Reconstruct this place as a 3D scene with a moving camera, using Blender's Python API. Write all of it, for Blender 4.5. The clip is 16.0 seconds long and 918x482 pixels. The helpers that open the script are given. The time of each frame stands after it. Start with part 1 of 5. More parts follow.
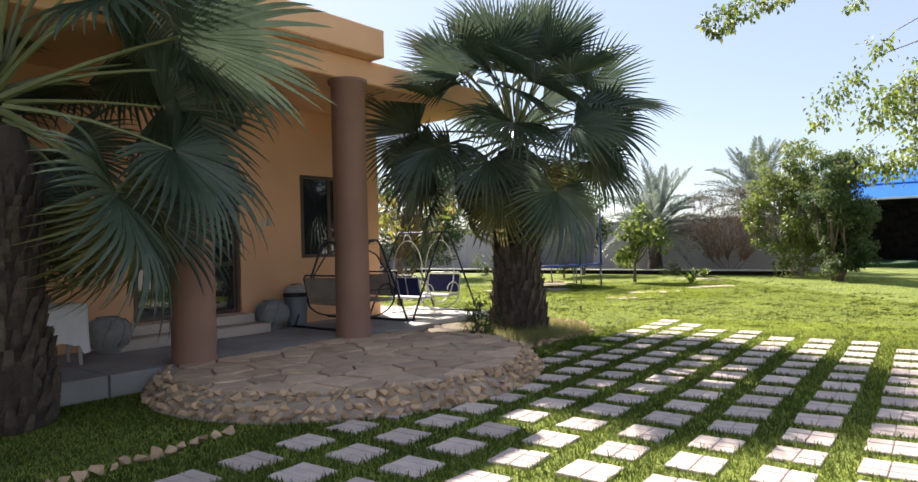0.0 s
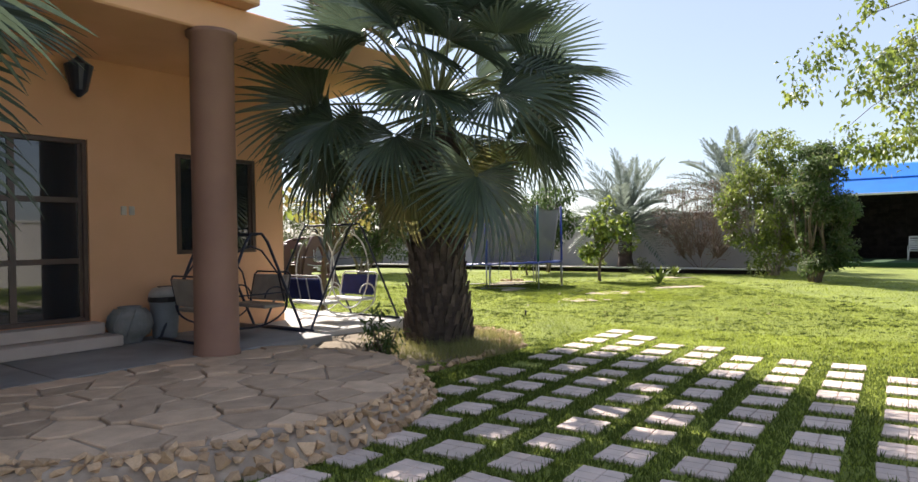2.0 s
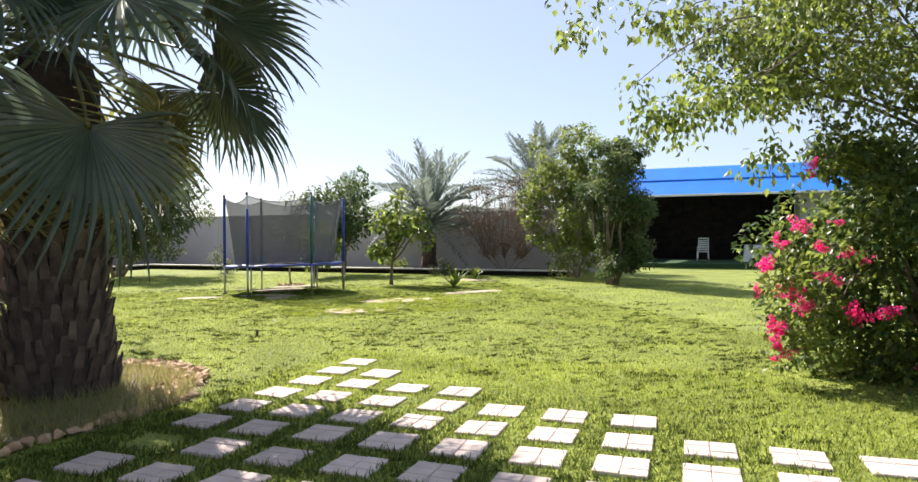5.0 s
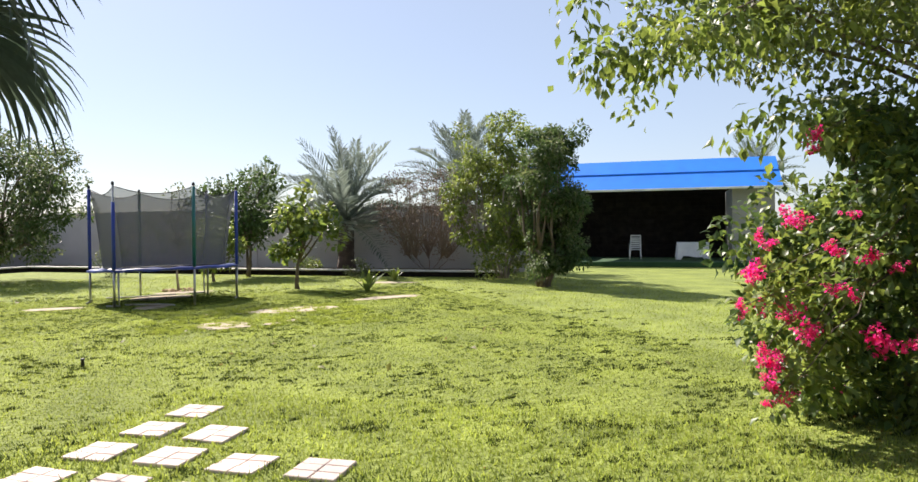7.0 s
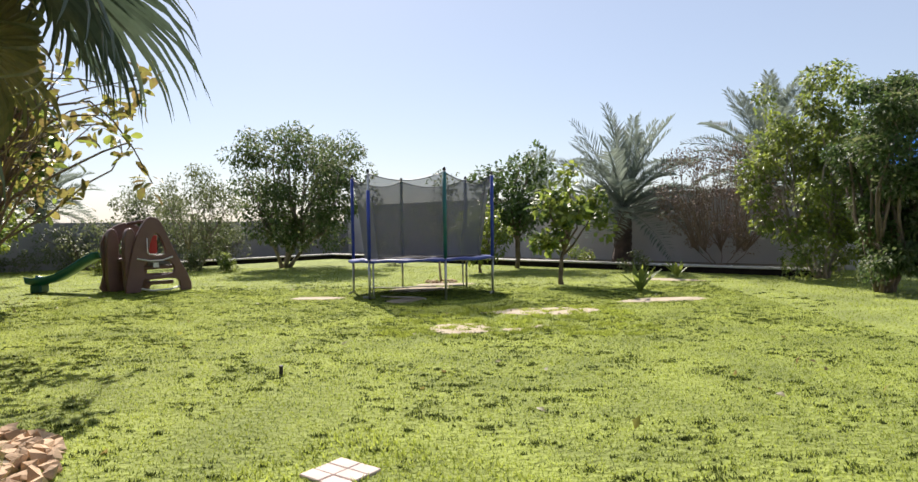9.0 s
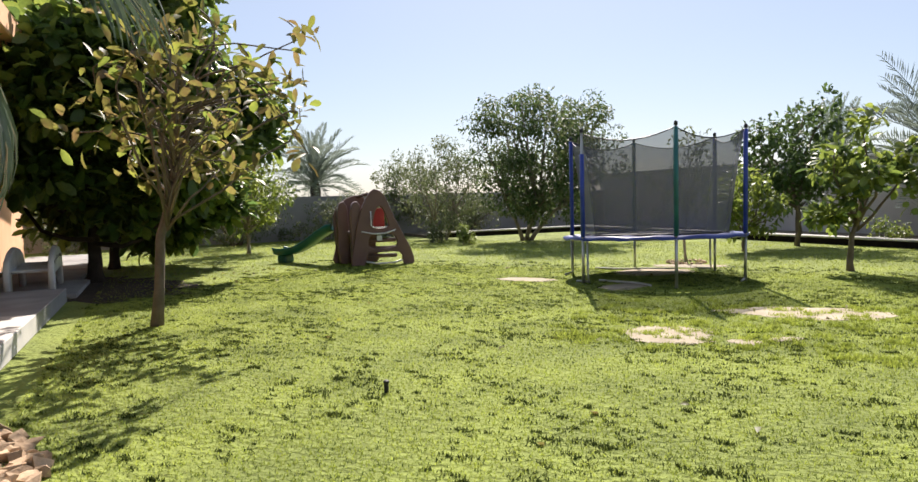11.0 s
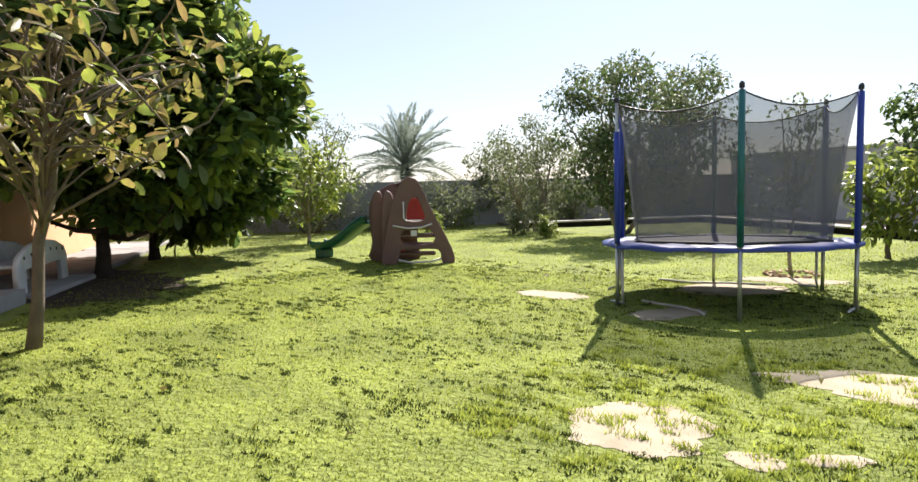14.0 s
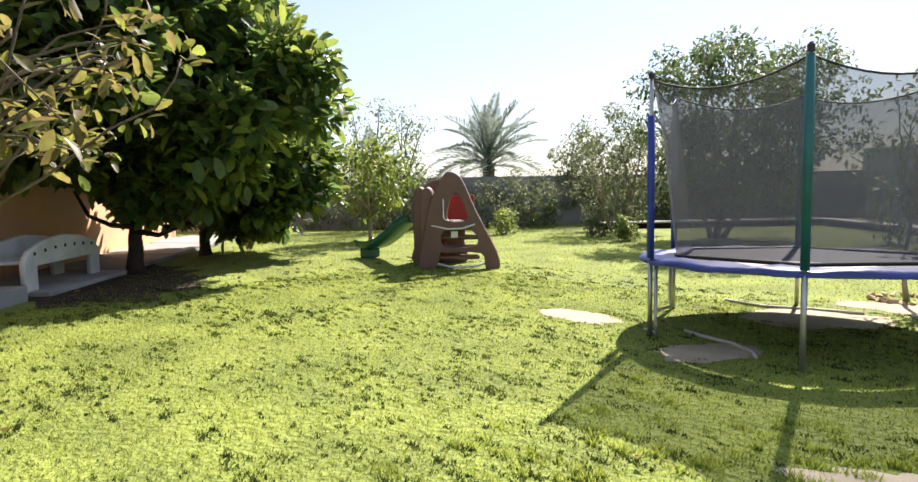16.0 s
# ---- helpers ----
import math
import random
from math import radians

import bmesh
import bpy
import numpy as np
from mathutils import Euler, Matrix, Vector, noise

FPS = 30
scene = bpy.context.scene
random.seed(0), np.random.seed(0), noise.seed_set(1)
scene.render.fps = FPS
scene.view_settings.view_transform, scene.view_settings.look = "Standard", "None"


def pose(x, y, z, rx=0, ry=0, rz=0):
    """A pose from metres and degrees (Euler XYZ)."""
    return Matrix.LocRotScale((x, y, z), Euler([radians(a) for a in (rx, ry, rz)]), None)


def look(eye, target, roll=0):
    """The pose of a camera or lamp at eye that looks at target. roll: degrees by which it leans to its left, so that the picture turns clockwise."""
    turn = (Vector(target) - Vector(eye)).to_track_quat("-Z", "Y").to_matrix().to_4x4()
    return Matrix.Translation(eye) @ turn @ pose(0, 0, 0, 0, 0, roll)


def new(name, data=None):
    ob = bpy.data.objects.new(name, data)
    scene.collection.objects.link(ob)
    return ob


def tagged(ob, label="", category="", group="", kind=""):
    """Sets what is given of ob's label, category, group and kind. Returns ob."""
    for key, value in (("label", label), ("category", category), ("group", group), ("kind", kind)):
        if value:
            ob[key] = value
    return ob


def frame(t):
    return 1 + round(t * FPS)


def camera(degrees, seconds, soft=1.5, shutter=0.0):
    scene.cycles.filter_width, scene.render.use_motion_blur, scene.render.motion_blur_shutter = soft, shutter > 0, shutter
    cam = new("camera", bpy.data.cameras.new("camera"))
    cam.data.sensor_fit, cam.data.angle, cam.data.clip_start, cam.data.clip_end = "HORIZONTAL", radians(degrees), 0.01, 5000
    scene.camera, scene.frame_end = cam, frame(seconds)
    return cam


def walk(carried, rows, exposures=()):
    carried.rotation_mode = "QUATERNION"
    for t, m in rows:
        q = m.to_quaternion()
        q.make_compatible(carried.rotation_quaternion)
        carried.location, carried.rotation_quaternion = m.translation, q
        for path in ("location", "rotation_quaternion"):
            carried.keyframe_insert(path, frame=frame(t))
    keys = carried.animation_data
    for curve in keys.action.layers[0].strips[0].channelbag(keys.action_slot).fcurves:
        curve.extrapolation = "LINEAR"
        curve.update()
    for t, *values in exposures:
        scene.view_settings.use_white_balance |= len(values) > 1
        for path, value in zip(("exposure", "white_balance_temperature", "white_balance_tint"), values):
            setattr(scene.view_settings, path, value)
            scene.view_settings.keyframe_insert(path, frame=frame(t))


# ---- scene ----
cam = camera(69.2, 16.0)
PATH = [
    (0, (0.015, 0.112, 1.542), (0.031, 2.112, 1.553), -1.5),
    (0.5, (0.278, 0.583, 1.564), (0.3, 2.583, 1.563), -1.4),
    (1, (0.538, 1.065, 1.574), (0.575, 3.064, 1.571), -1.2),
    (1.5, (0.838, 1.574, 1.552), (0.891, 3.573, 1.545), -1.2),
    (2, (1.115, 2.029, 1.546), (1.182, 4.028, 1.537), -1.0),
    (2.5, (1.363, 2.513, 1.535), (1.446, 4.511, 1.523), -0.9),
    (3, (1.675, 3.032, 1.516), (1.752, 5.031, 1.501), -0.9),
    (3.5, (1.924, 3.535, 1.509), (2.021, 5.532, 1.492), -0.6),
    (4, (2.223, 3.965, 1.511), (2.334, 5.962, 1.493), -0.7),
    (4.5, (2.583, 4.419, 1.488), (2.794, 6.408, 1.471), -0.6),
    (5, (2.946, 4.753, 1.492), (3.511, 6.671, 1.473), -0.4),
    (5.2, (3.11, 4.896, 1.501), (3.814, 6.768, 1.482), -0.4),
    (7.3, (4.106, 6.892, 1.479), (4.863, 8.743, 1.451), -0.5),
    (7.5, (4.218, 7.089, 1.473), (4.922, 8.96, 1.441), -0.5),
    (8, (4.443, 7.639, 1.459), (4.888, 9.589, 1.415), -0.6),
    (8.5, (4.643, 8.168, 1.455), (4.88, 10.154, 1.405), -0.6),
    (9, (4.87, 8.719, 1.451), (4.791, 10.717, 1.402), -0.8),
    (9.5, (5.097, 9.233, 1.448), (4.722, 11.197, 1.394), -1.0),
    (10, (5.268, 9.783, 1.455), (4.641, 11.68, 1.375), -1.3),
    (10.2, (5.335, 10.008, 1.455), (4.629, 11.877, 1.367), -1.5),
    (12.3, (5.925, 12.296, 1.523), (4.959, 14.04, 1.363), -1.1),
    (12.5, (5.983, 12.498, 1.557), (5.0, 14.233, 1.398), -1.1),
    (13, (6.102, 13.006, 1.532), (5.08, 14.718, 1.371), -1.0),
    (13.5, (6.156, 13.539, 1.532), (5.041, 15.191, 1.368), -1.1),
    (14, (6.218, 14.103, 1.55), (4.966, 15.654, 1.382), -1.4),
    (14.5, (6.191, 14.676, 1.522), (4.856, 16.156, 1.353), -1.4),
    (15, (6.157, 15.177, 1.509), (4.797, 16.632, 1.324), -1.2),
    (15.5, (6.175, 15.643, 1.554), (4.76, 17.045, 1.371), -1.2),
    (16, (6.237, 16.081, 1.546), (4.734, 17.387, 1.37), -1.0),
]
walk(cam, [(t, look(eye, target, roll)) for t, eye, target, roll in PATH], [(0.0, 1.27, 6500, 15), (3.0, 1.27, 6500, 15), (5.0, 1.25, 6500, 15), (8.0, 1.0, 6500, 15), (10.0, 0.92, 6500, 15), (13.0, 1.12, 6500, 15), (16.0, 1.42, 6500, 15)])

# ---- world and light ----
SUN_AZ = Vector((-0.323, 0.946, 0)).normalized()
SUN_EL = radians(43)
world = bpy.data.worlds.new("sky")
scene.world = world
world.use_nodes = True
wn = world.node_tree.nodes
sky = wn.new("ShaderNodeTexSky")
sky.sky_type = "NISHITA"
sky.sun_disc = False
sky.sun_elevation = SUN_EL
sky.sun_rotation = math.atan2(SUN_AZ.x, SUN_AZ.y)
sky.air_density = 1.0
sky.dust_density = 0.6
sky.ozone_density = 2.0
haze = wn.new("ShaderNodeMixRGB")  # thin even haze over the clear sky
haze.inputs[0].default_value = 0.62
haze.inputs[2].default_value = (2.6, 2.97, 3.5, 1)
world.node_tree.links.new(sky.outputs[0], haze.inputs[1])
world.node_tree.links.new(haze.outputs[0], wn["Background"].inputs[0])
wn["Background"].inputs[1].default_value = 0.095
sun = new("sun", bpy.data.lights.new("sun", "SUN"))
sun.data.energy = 5.0
sun.data.angle = radians(0.6)
sun.data.color = (1.0, 0.94, 0.84)
sun_dir = SUN_AZ * math.cos(SUN_EL) + Vector((0, 0, math.sin(SUN_EL)))
sun.matrix_world = look((0, 0, 30), Vector((0, 0, 30)) - sun_dir)

# ---- materials ----
def material(name, a, b=None, rough=0.7, scale=4.0, fine=60.0, bump=0.3, metal=0.0, spread=0.12, translucent=0.0, dist=0.01, spec=0.5, island=False):
    """Two-scale noise paint between the colours a and b, with fine relief."""
    m = bpy.data.materials.new(name)
    m.use_nodes = True
    nt = m.node_tree
    n, l = nt.nodes, nt.links
    p = n["Principled BSDF"]
    b = b or tuple(c * 0.75 for c in a)
    geo = n.new("ShaderNodeNewGeometry")
    big = n.new("ShaderNodeTexNoise")
    big.inputs["Scale"].default_value = scale
    big.inputs["Detail"].default_value = 5
    small = n.new("ShaderNodeTexNoise")
    small.inputs["Scale"].default_value = fine
    small.inputs["Detail"].default_value = 4
    for t in (big, small):
        l.new(geo.outputs["Position"], t.inputs["Vector"])
    ramp = n.new("ShaderNodeValToRGB")
    ramp.color_ramp.elements[0].position, ramp.color_ramp.elements[1].position = 0.35, 0.68
    ramp.color_ramp.elements[0].color, ramp.color_ramp.elements[1].color = (*b, 1), (*a, 1)
    l.new(big.outputs[0], ramp.inputs[0])
    info = n.new("ShaderNodeObjectInfo")
    add = n.new("ShaderNodeMath")
    add.operation = "ADD"
    l.new(small.outputs[0], add.inputs[0])
    l.new(geo.outputs["Random Per Island"] if island else info.outputs["Random"], add.inputs[1])
    val = n.new("ShaderNodeMapRange")
    val.inputs["From Min"].default_value, val.inputs["From Max"].default_value = 0.3, 1.7
    val.inputs["To Min"].default_value, val.inputs["To Max"].default_value = 1 - spread, 1 + spread
    l.new(add.outputs[0], val.inputs[0])
    hsv = n.new("ShaderNodeHueSaturation")
    l.new(val.outputs[0], hsv.inputs["Value"])
    l.new(ramp.outputs[0], hsv.inputs["Color"])
    l.new(hsv.outputs[0], p.inputs["Base Color"])
    p.inputs["Roughness"].default_value = rough
    p.inputs["Metallic"].default_value = metal
    p.inputs["Specular IOR Level"].default_value = spec
    if bump:
        bp = n.new("ShaderNodeBump")
        bp.inputs["Strength"].default_value = bump
        bp.inputs["Distance"].default_value = dist
        l.new(small.outputs[0], bp.inputs["Height"])
        l.new(bp.outputs[0], p.inputs["Normal"])
    if translucent:
        tr = n.new("ShaderNodeBsdfTranslucent")
        hs2 = n.new("ShaderNodeHueSaturation")
        hs2.inputs["Value"].default_value = 2.1
        hs2.inputs["Hue"].default_value = 0.48
        l.new(hsv.outputs[0], hs2.inputs["Color"])
        l.new(hs2.outputs[0], tr.inputs[0])
        mix = n.new("ShaderNodeMixShader")
        mix.inputs[0].default_value = translucent
        l.new(p.outputs[0], mix.inputs[1])
        l.new(tr.outputs[0], mix.inputs[2])
        l.new(mix.outputs[0], n["Material Output"].inputs[0])
    return m


def glass_material(name, tint, rough=0.03):
    m = bpy.data.materials.new(name)
    m.use_nodes = True
    p = m.node_tree.nodes["Principled BSDF"]
    p.inputs["Base Color"].default_value = (*tint, 1)
    p.inputs["Roughness"].default_value = rough
    p.inputs["IOR"].default_value = 1.75
    p.inputs["Specular IOR Level"].default_value = 0.6
    return m


def net_material():
    """Fine black netting: part of the light goes through its holes."""
    m = bpy.data.materials.new("net_mesh")
    m.use_nodes = True
    n, l = m.node_tree.nodes, m.node_tree.links
    p = n["Principled BSDF"]
    p.inputs["Base Color"].default_value = (0.13, 0.13, 0.15, 1)
    p.inputs["Roughness"].default_value = 0.6
    tr = n.new("ShaderNodeBsdfTransparent")
    mix = n.new("ShaderNodeMixShader")
    mix.inputs[0].default_value = 0.64
    l.new(tr.outputs[0], mix.inputs[1])
    l.new(p.outputs[0], mix.inputs[2])
    l.new(mix.outputs[0], n["Material Output"].inputs[0])
    return m


M = {
    "lawn": material("lawn_turf", (0.20, 0.24, 0.038), (0.125, 0.155, 0.025), 0.95, 1.1, 16, 1.0, dist=0.06, spread=0.5),
    "grass": material("grass_blade", (0.245, 0.31, 0.055), (0.165, 0.218, 0.037), 0.85, 1.1, 14, 0, spread=0.55, translucent=0.37, island=True, spec=0.08),
    # green darkened to carry the palm's shade on the grass among the pavers
    "dark_grass": material("shade_tinted_grass", (0.085, 0.12, 0.026), (0.05, 0.078, 0.018), 0.8, 1.6, 20, 0, spread=0.35, translucent=0.42, island=True, spec=0.12),
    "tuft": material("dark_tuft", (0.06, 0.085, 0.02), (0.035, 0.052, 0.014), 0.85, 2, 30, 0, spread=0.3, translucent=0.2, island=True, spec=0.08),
    "pad": material("faded_vinyl", (0.03, 0.055, 0.26), (0.016, 0.032, 0.18), 0.38, 2.2, 40, 0.15, 0, 0.15),
    "dry": material("dry_grass", (0.30, 0.28, 0.11), (0.16, 0.18, 0.055), 0.8, 2, 30, 0, spread=0.3, translucent=0.3, island=True),
    "sand": material("sand", (0.41, 0.345, 0.25), (0.30, 0.25, 0.17), 0.95, 3, 80, 0.6, spread=0.2),
    "soil": material("soil", (0.24, 0.19, 0.13), (0.15, 0.12, 0.08), 0.95, 2, 50, 0.7, spread=0.25),
    "shade_soil": material("shade_darkened_soil", (0.085, 0.06, 0.042), (0.045, 0.033, 0.024), 0.95, 2, 50, 0.8, spread=0.3, spec=0.2),
    "dark_bark": material("dark_bark", (0.065, 0.048, 0.038), (0.04, 0.03, 0.024), 0.95, 6, 60, 0.7, spread=0.2, dist=0.02, spec=0.2),
    "paver": material("pink_paver", (0.62, 0.50, 0.44), (0.50, 0.41, 0.365), 0.85, 6, 120, 0.25, spread=0.2),
    "flag": material("flagstone", (0.57, 0.41, 0.285), (0.43, 0.31, 0.215), 0.8, 5, 90, 0.4, spread=0.3),
    "mortar": material("mortar", (0.46, 0.38, 0.31), (0.28, 0.22, 0.17), 0.95, 5, 60, 0.5),
    "rubble": material("rubble_stone", (0.55, 0.385, 0.245), (0.40, 0.27, 0.165), 0.9, 8, 70, 0.5, spread=0.38),
    "plaster": material("orange_plaster", (0.78, 0.455, 0.26), (0.71, 0.405, 0.225), 0.85, 1.2, 130, 0.25, spread=0.06),
    "column": material("brown_column_paint", (0.27, 0.15, 0.105), (0.23, 0.125, 0.09), 0.7, 2, 110, 0.2, spread=0.07),
    "slab": material("concrete_slab", (0.34, 0.33, 0.32), (0.24, 0.232, 0.225), 0.85, 1.6, 70, 0.3, spread=0.1),
    "marble": material("step_stone", (0.50, 0.43, 0.38), (0.42, 0.36, 0.32), 0.5, 3, 80, 0.1, spread=0.08),
    "frame": material("brown_aluminium", (0.10, 0.065, 0.05), None, 0.4, 5, 90, 0.05, spread=0.06),
    "glass": glass_material("dark_glass", (0.02, 0.025, 0.03)),
    "wall": material("grey_render_wall", (0.54, 0.515, 0.50), (0.44, 0.42, 0.41), 0.9, 0.6, 60, 0.3, spread=0.1),
    "wall_dark": material("grey_block_wall", (0.30, 0.29, 0.285), (0.24, 0.235, 0.23), 0.9, 0.8, 50, 0.3, spread=0.1),
    "coping": material("pale_concrete", (0.60, 0.57, 0.53), (0.48, 0.46, 0.43), 0.9, 2, 60, 0.3),
    "bark": material("palm_bark", (0.10, 0.072, 0.055), (0.055, 0.04, 0.033), 0.95, 5, 60, 0.8, spread=0.3, dist=0.03),
    "boot": material("palm_leaf_base", (0.125, 0.095, 0.075), (0.055, 0.042, 0.034), 0.9, 7, 70, 0.6, spread=0.4),
    "trunk": material("tree_bark", (0.17, 0.13, 0.10), (0.11, 0.085, 0.065), 0.95, 6, 60, 0.7, spread=0.2, dist=0.02),
    "pale_bark": material("pale_bark", (0.30, 0.25, 0.20), (0.20, 0.165, 0.13), 0.9, 6, 60, 0.6, spread=0.2, dist=0.02),
    "fan": material("fan_leaf", (0.07, 0.098, 0.066), (0.048, 0.074, 0.048), 0.36, 3, 25, 0, spread=0.35, translucent=0.18, island=True),
    "fan_old": material("fan_leaf_old", (0.20, 0.18, 0.065), (0.11, 0.13, 0.05), 0.55, 3, 25, 0, spread=0.3, translucent=0.3, island=True),
    "petiole": material("petiole", (0.17, 0.19, 0.08), None, 0.5, 4, 40, 0, spread=0.15),
    "date": material("date_leaf", (0.17, 0.20, 0.165), (0.12, 0.15, 0.12), 0.5, 3, 25, 0, spread=0.3, translucent=0.3, island=True),
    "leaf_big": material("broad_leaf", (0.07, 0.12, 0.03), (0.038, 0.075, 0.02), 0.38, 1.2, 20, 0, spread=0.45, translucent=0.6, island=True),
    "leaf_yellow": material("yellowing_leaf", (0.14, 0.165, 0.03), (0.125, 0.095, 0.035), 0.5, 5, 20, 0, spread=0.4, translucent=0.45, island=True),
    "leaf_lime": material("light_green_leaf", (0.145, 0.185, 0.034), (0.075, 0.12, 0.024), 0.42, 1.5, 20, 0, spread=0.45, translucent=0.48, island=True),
    "leaf_dull": material("grey_green_leaf", (0.115, 0.135, 0.06), (0.07, 0.095, 0.04), 0.55, 1.5, 20, 0, spread=0.4, translucent=0.35, island=True, spec=0.25),
    "leaf_dark": material("dark_green_leaf", (0.06, 0.10, 0.03), (0.04, 0.075, 0.022), 0.5, 1.5, 20, 0, spread=0.4, translucent=0.35, island=True, spec=0.25),
    "twig_dry": material("dry_twig", (0.24, 0.17, 0.13), None, 0.9, 6, 40, 0, spread=0.25),
    "petal": material("magenta_petal", (0.72, 0.025, 0.20), (0.60, 0.03, 0.13), 0.6, 9, 30, 0, spread=0.3, translucent=0.4, island=True),
    "metal_dark": material("dark_blue_steel", (0.025, 0.03, 0.055), None, 0.4, 8, 60, 0.05, 0.3, 0.1),
    "metal_white": material("white_steel_paint", (0.75, 0.73, 0.68), None, 0.4, 8, 60, 0.05, 0, 0.06),
    "galv": material("galvanised_steel", (0.50, 0.50, 0.48), (0.38, 0.38, 0.37), 0.4, 8, 60, 0.1, 0.8, 0.1),
    "seat_beige": material("beige_seat_sheet", (0.42, 0.38, 0.33), None, 0.55, 5, 60, 0.05, 0, 0.05),
    "fabric_blue": material("navy_fabric", (0.012, 0.022, 0.13), (0.009, 0.016, 0.09), 0.8, 8, 90, 0.2, 0, 0.1),
    "foam_blue": material("blue_foam_sleeve", (0.018, 0.045, 0.30), (0.014, 0.035, 0.22), 0.5, 5, 60, 0.1, 0, 0.1),
    "foam_green": material("teal_foam_sleeve", (0.01, 0.13, 0.13), None, 0.5, 5, 60, 0.1, 0, 0.1),
    "mat": material("trampoline_mat", (0.02, 0.02, 0.025), None, 0.55, 5, 90, 0.1),
    "net": net_material(),
    "plastic_brown": material("brown_plastic", (0.15, 0.08, 0.066), (0.125, 0.065, 0.055), 0.5, 3, 70, 0.1, 0, 0.08),
    "plastic_red": material("red_plastic", (0.45, 0.035, 0.02), None, 0.5, 3, 70, 0.05),
    "plastic_green": material("green_plastic", (0.006, 0.10, 0.09), (0.005, 0.08, 0.07), 0.35, 3, 70, 0.05, 0, 0.06),
    "plastic_white": material("white_plastic", (0.72, 0.72, 0.70), None, 0.45, 3, 70, 0.05, 0, 0.05),
    "cloth": material("white_cloth", (0.78, 0.78, 0.80), (0.7, 0.7, 0.73), 0.9, 3, 90, 0.2, 0, 0.04),
    "bin": material("grey_plastic", (0.24, 0.27, 0.30), None, 0.5, 4, 70, 0.1, 0, 0.06),
    "bin_lid": material("pale_grey_plastic", (0.48, 0.48, 0.46), None, 0.5, 4, 70, 0.1, 0, 0.06),
    "black": material("black_plastic", (0.012, 0.012, 0.014), None, 0.5, 4, 70, 0.05),
    "urn": material("grey_stone_pot", (0.30, 0.31, 0.31), (0.19, 0.20, 0.20), 0.85, 5, 50, 0.5, 0, 0.15),
    "blue_roof": material("blue_sheet_metal", (0.015, 0.20, 0.72), (0.015, 0.17, 0.64), 0.45, 1.5, 40, 0.05, 0, 0.06),
    # brown taken near black: shade of the shed's inside and the kerb face
    "shaded_stone": material("shade_dark_brown_stone", (0.026, 0.020, 0.018), (0.014, 0.011, 0.010), 0.95, 4, 60, 0.5, 0, 0.3, spec=0.08),
    "turf": material("dark_artificial_turf", (0.03, 0.085, 0.025), (0.02, 0.06, 0.02), 0.95, 3, 120, 0.5, 0, 0.2),
    "hose": material("pale_hose", (0.50, 0.48, 0.42), None, 0.6, 5, 60, 0.05),
    "switch": material("ivory_plastic", (0.66, 0.62, 0.55), None, 0.4, 5, 60, 0.0),
}


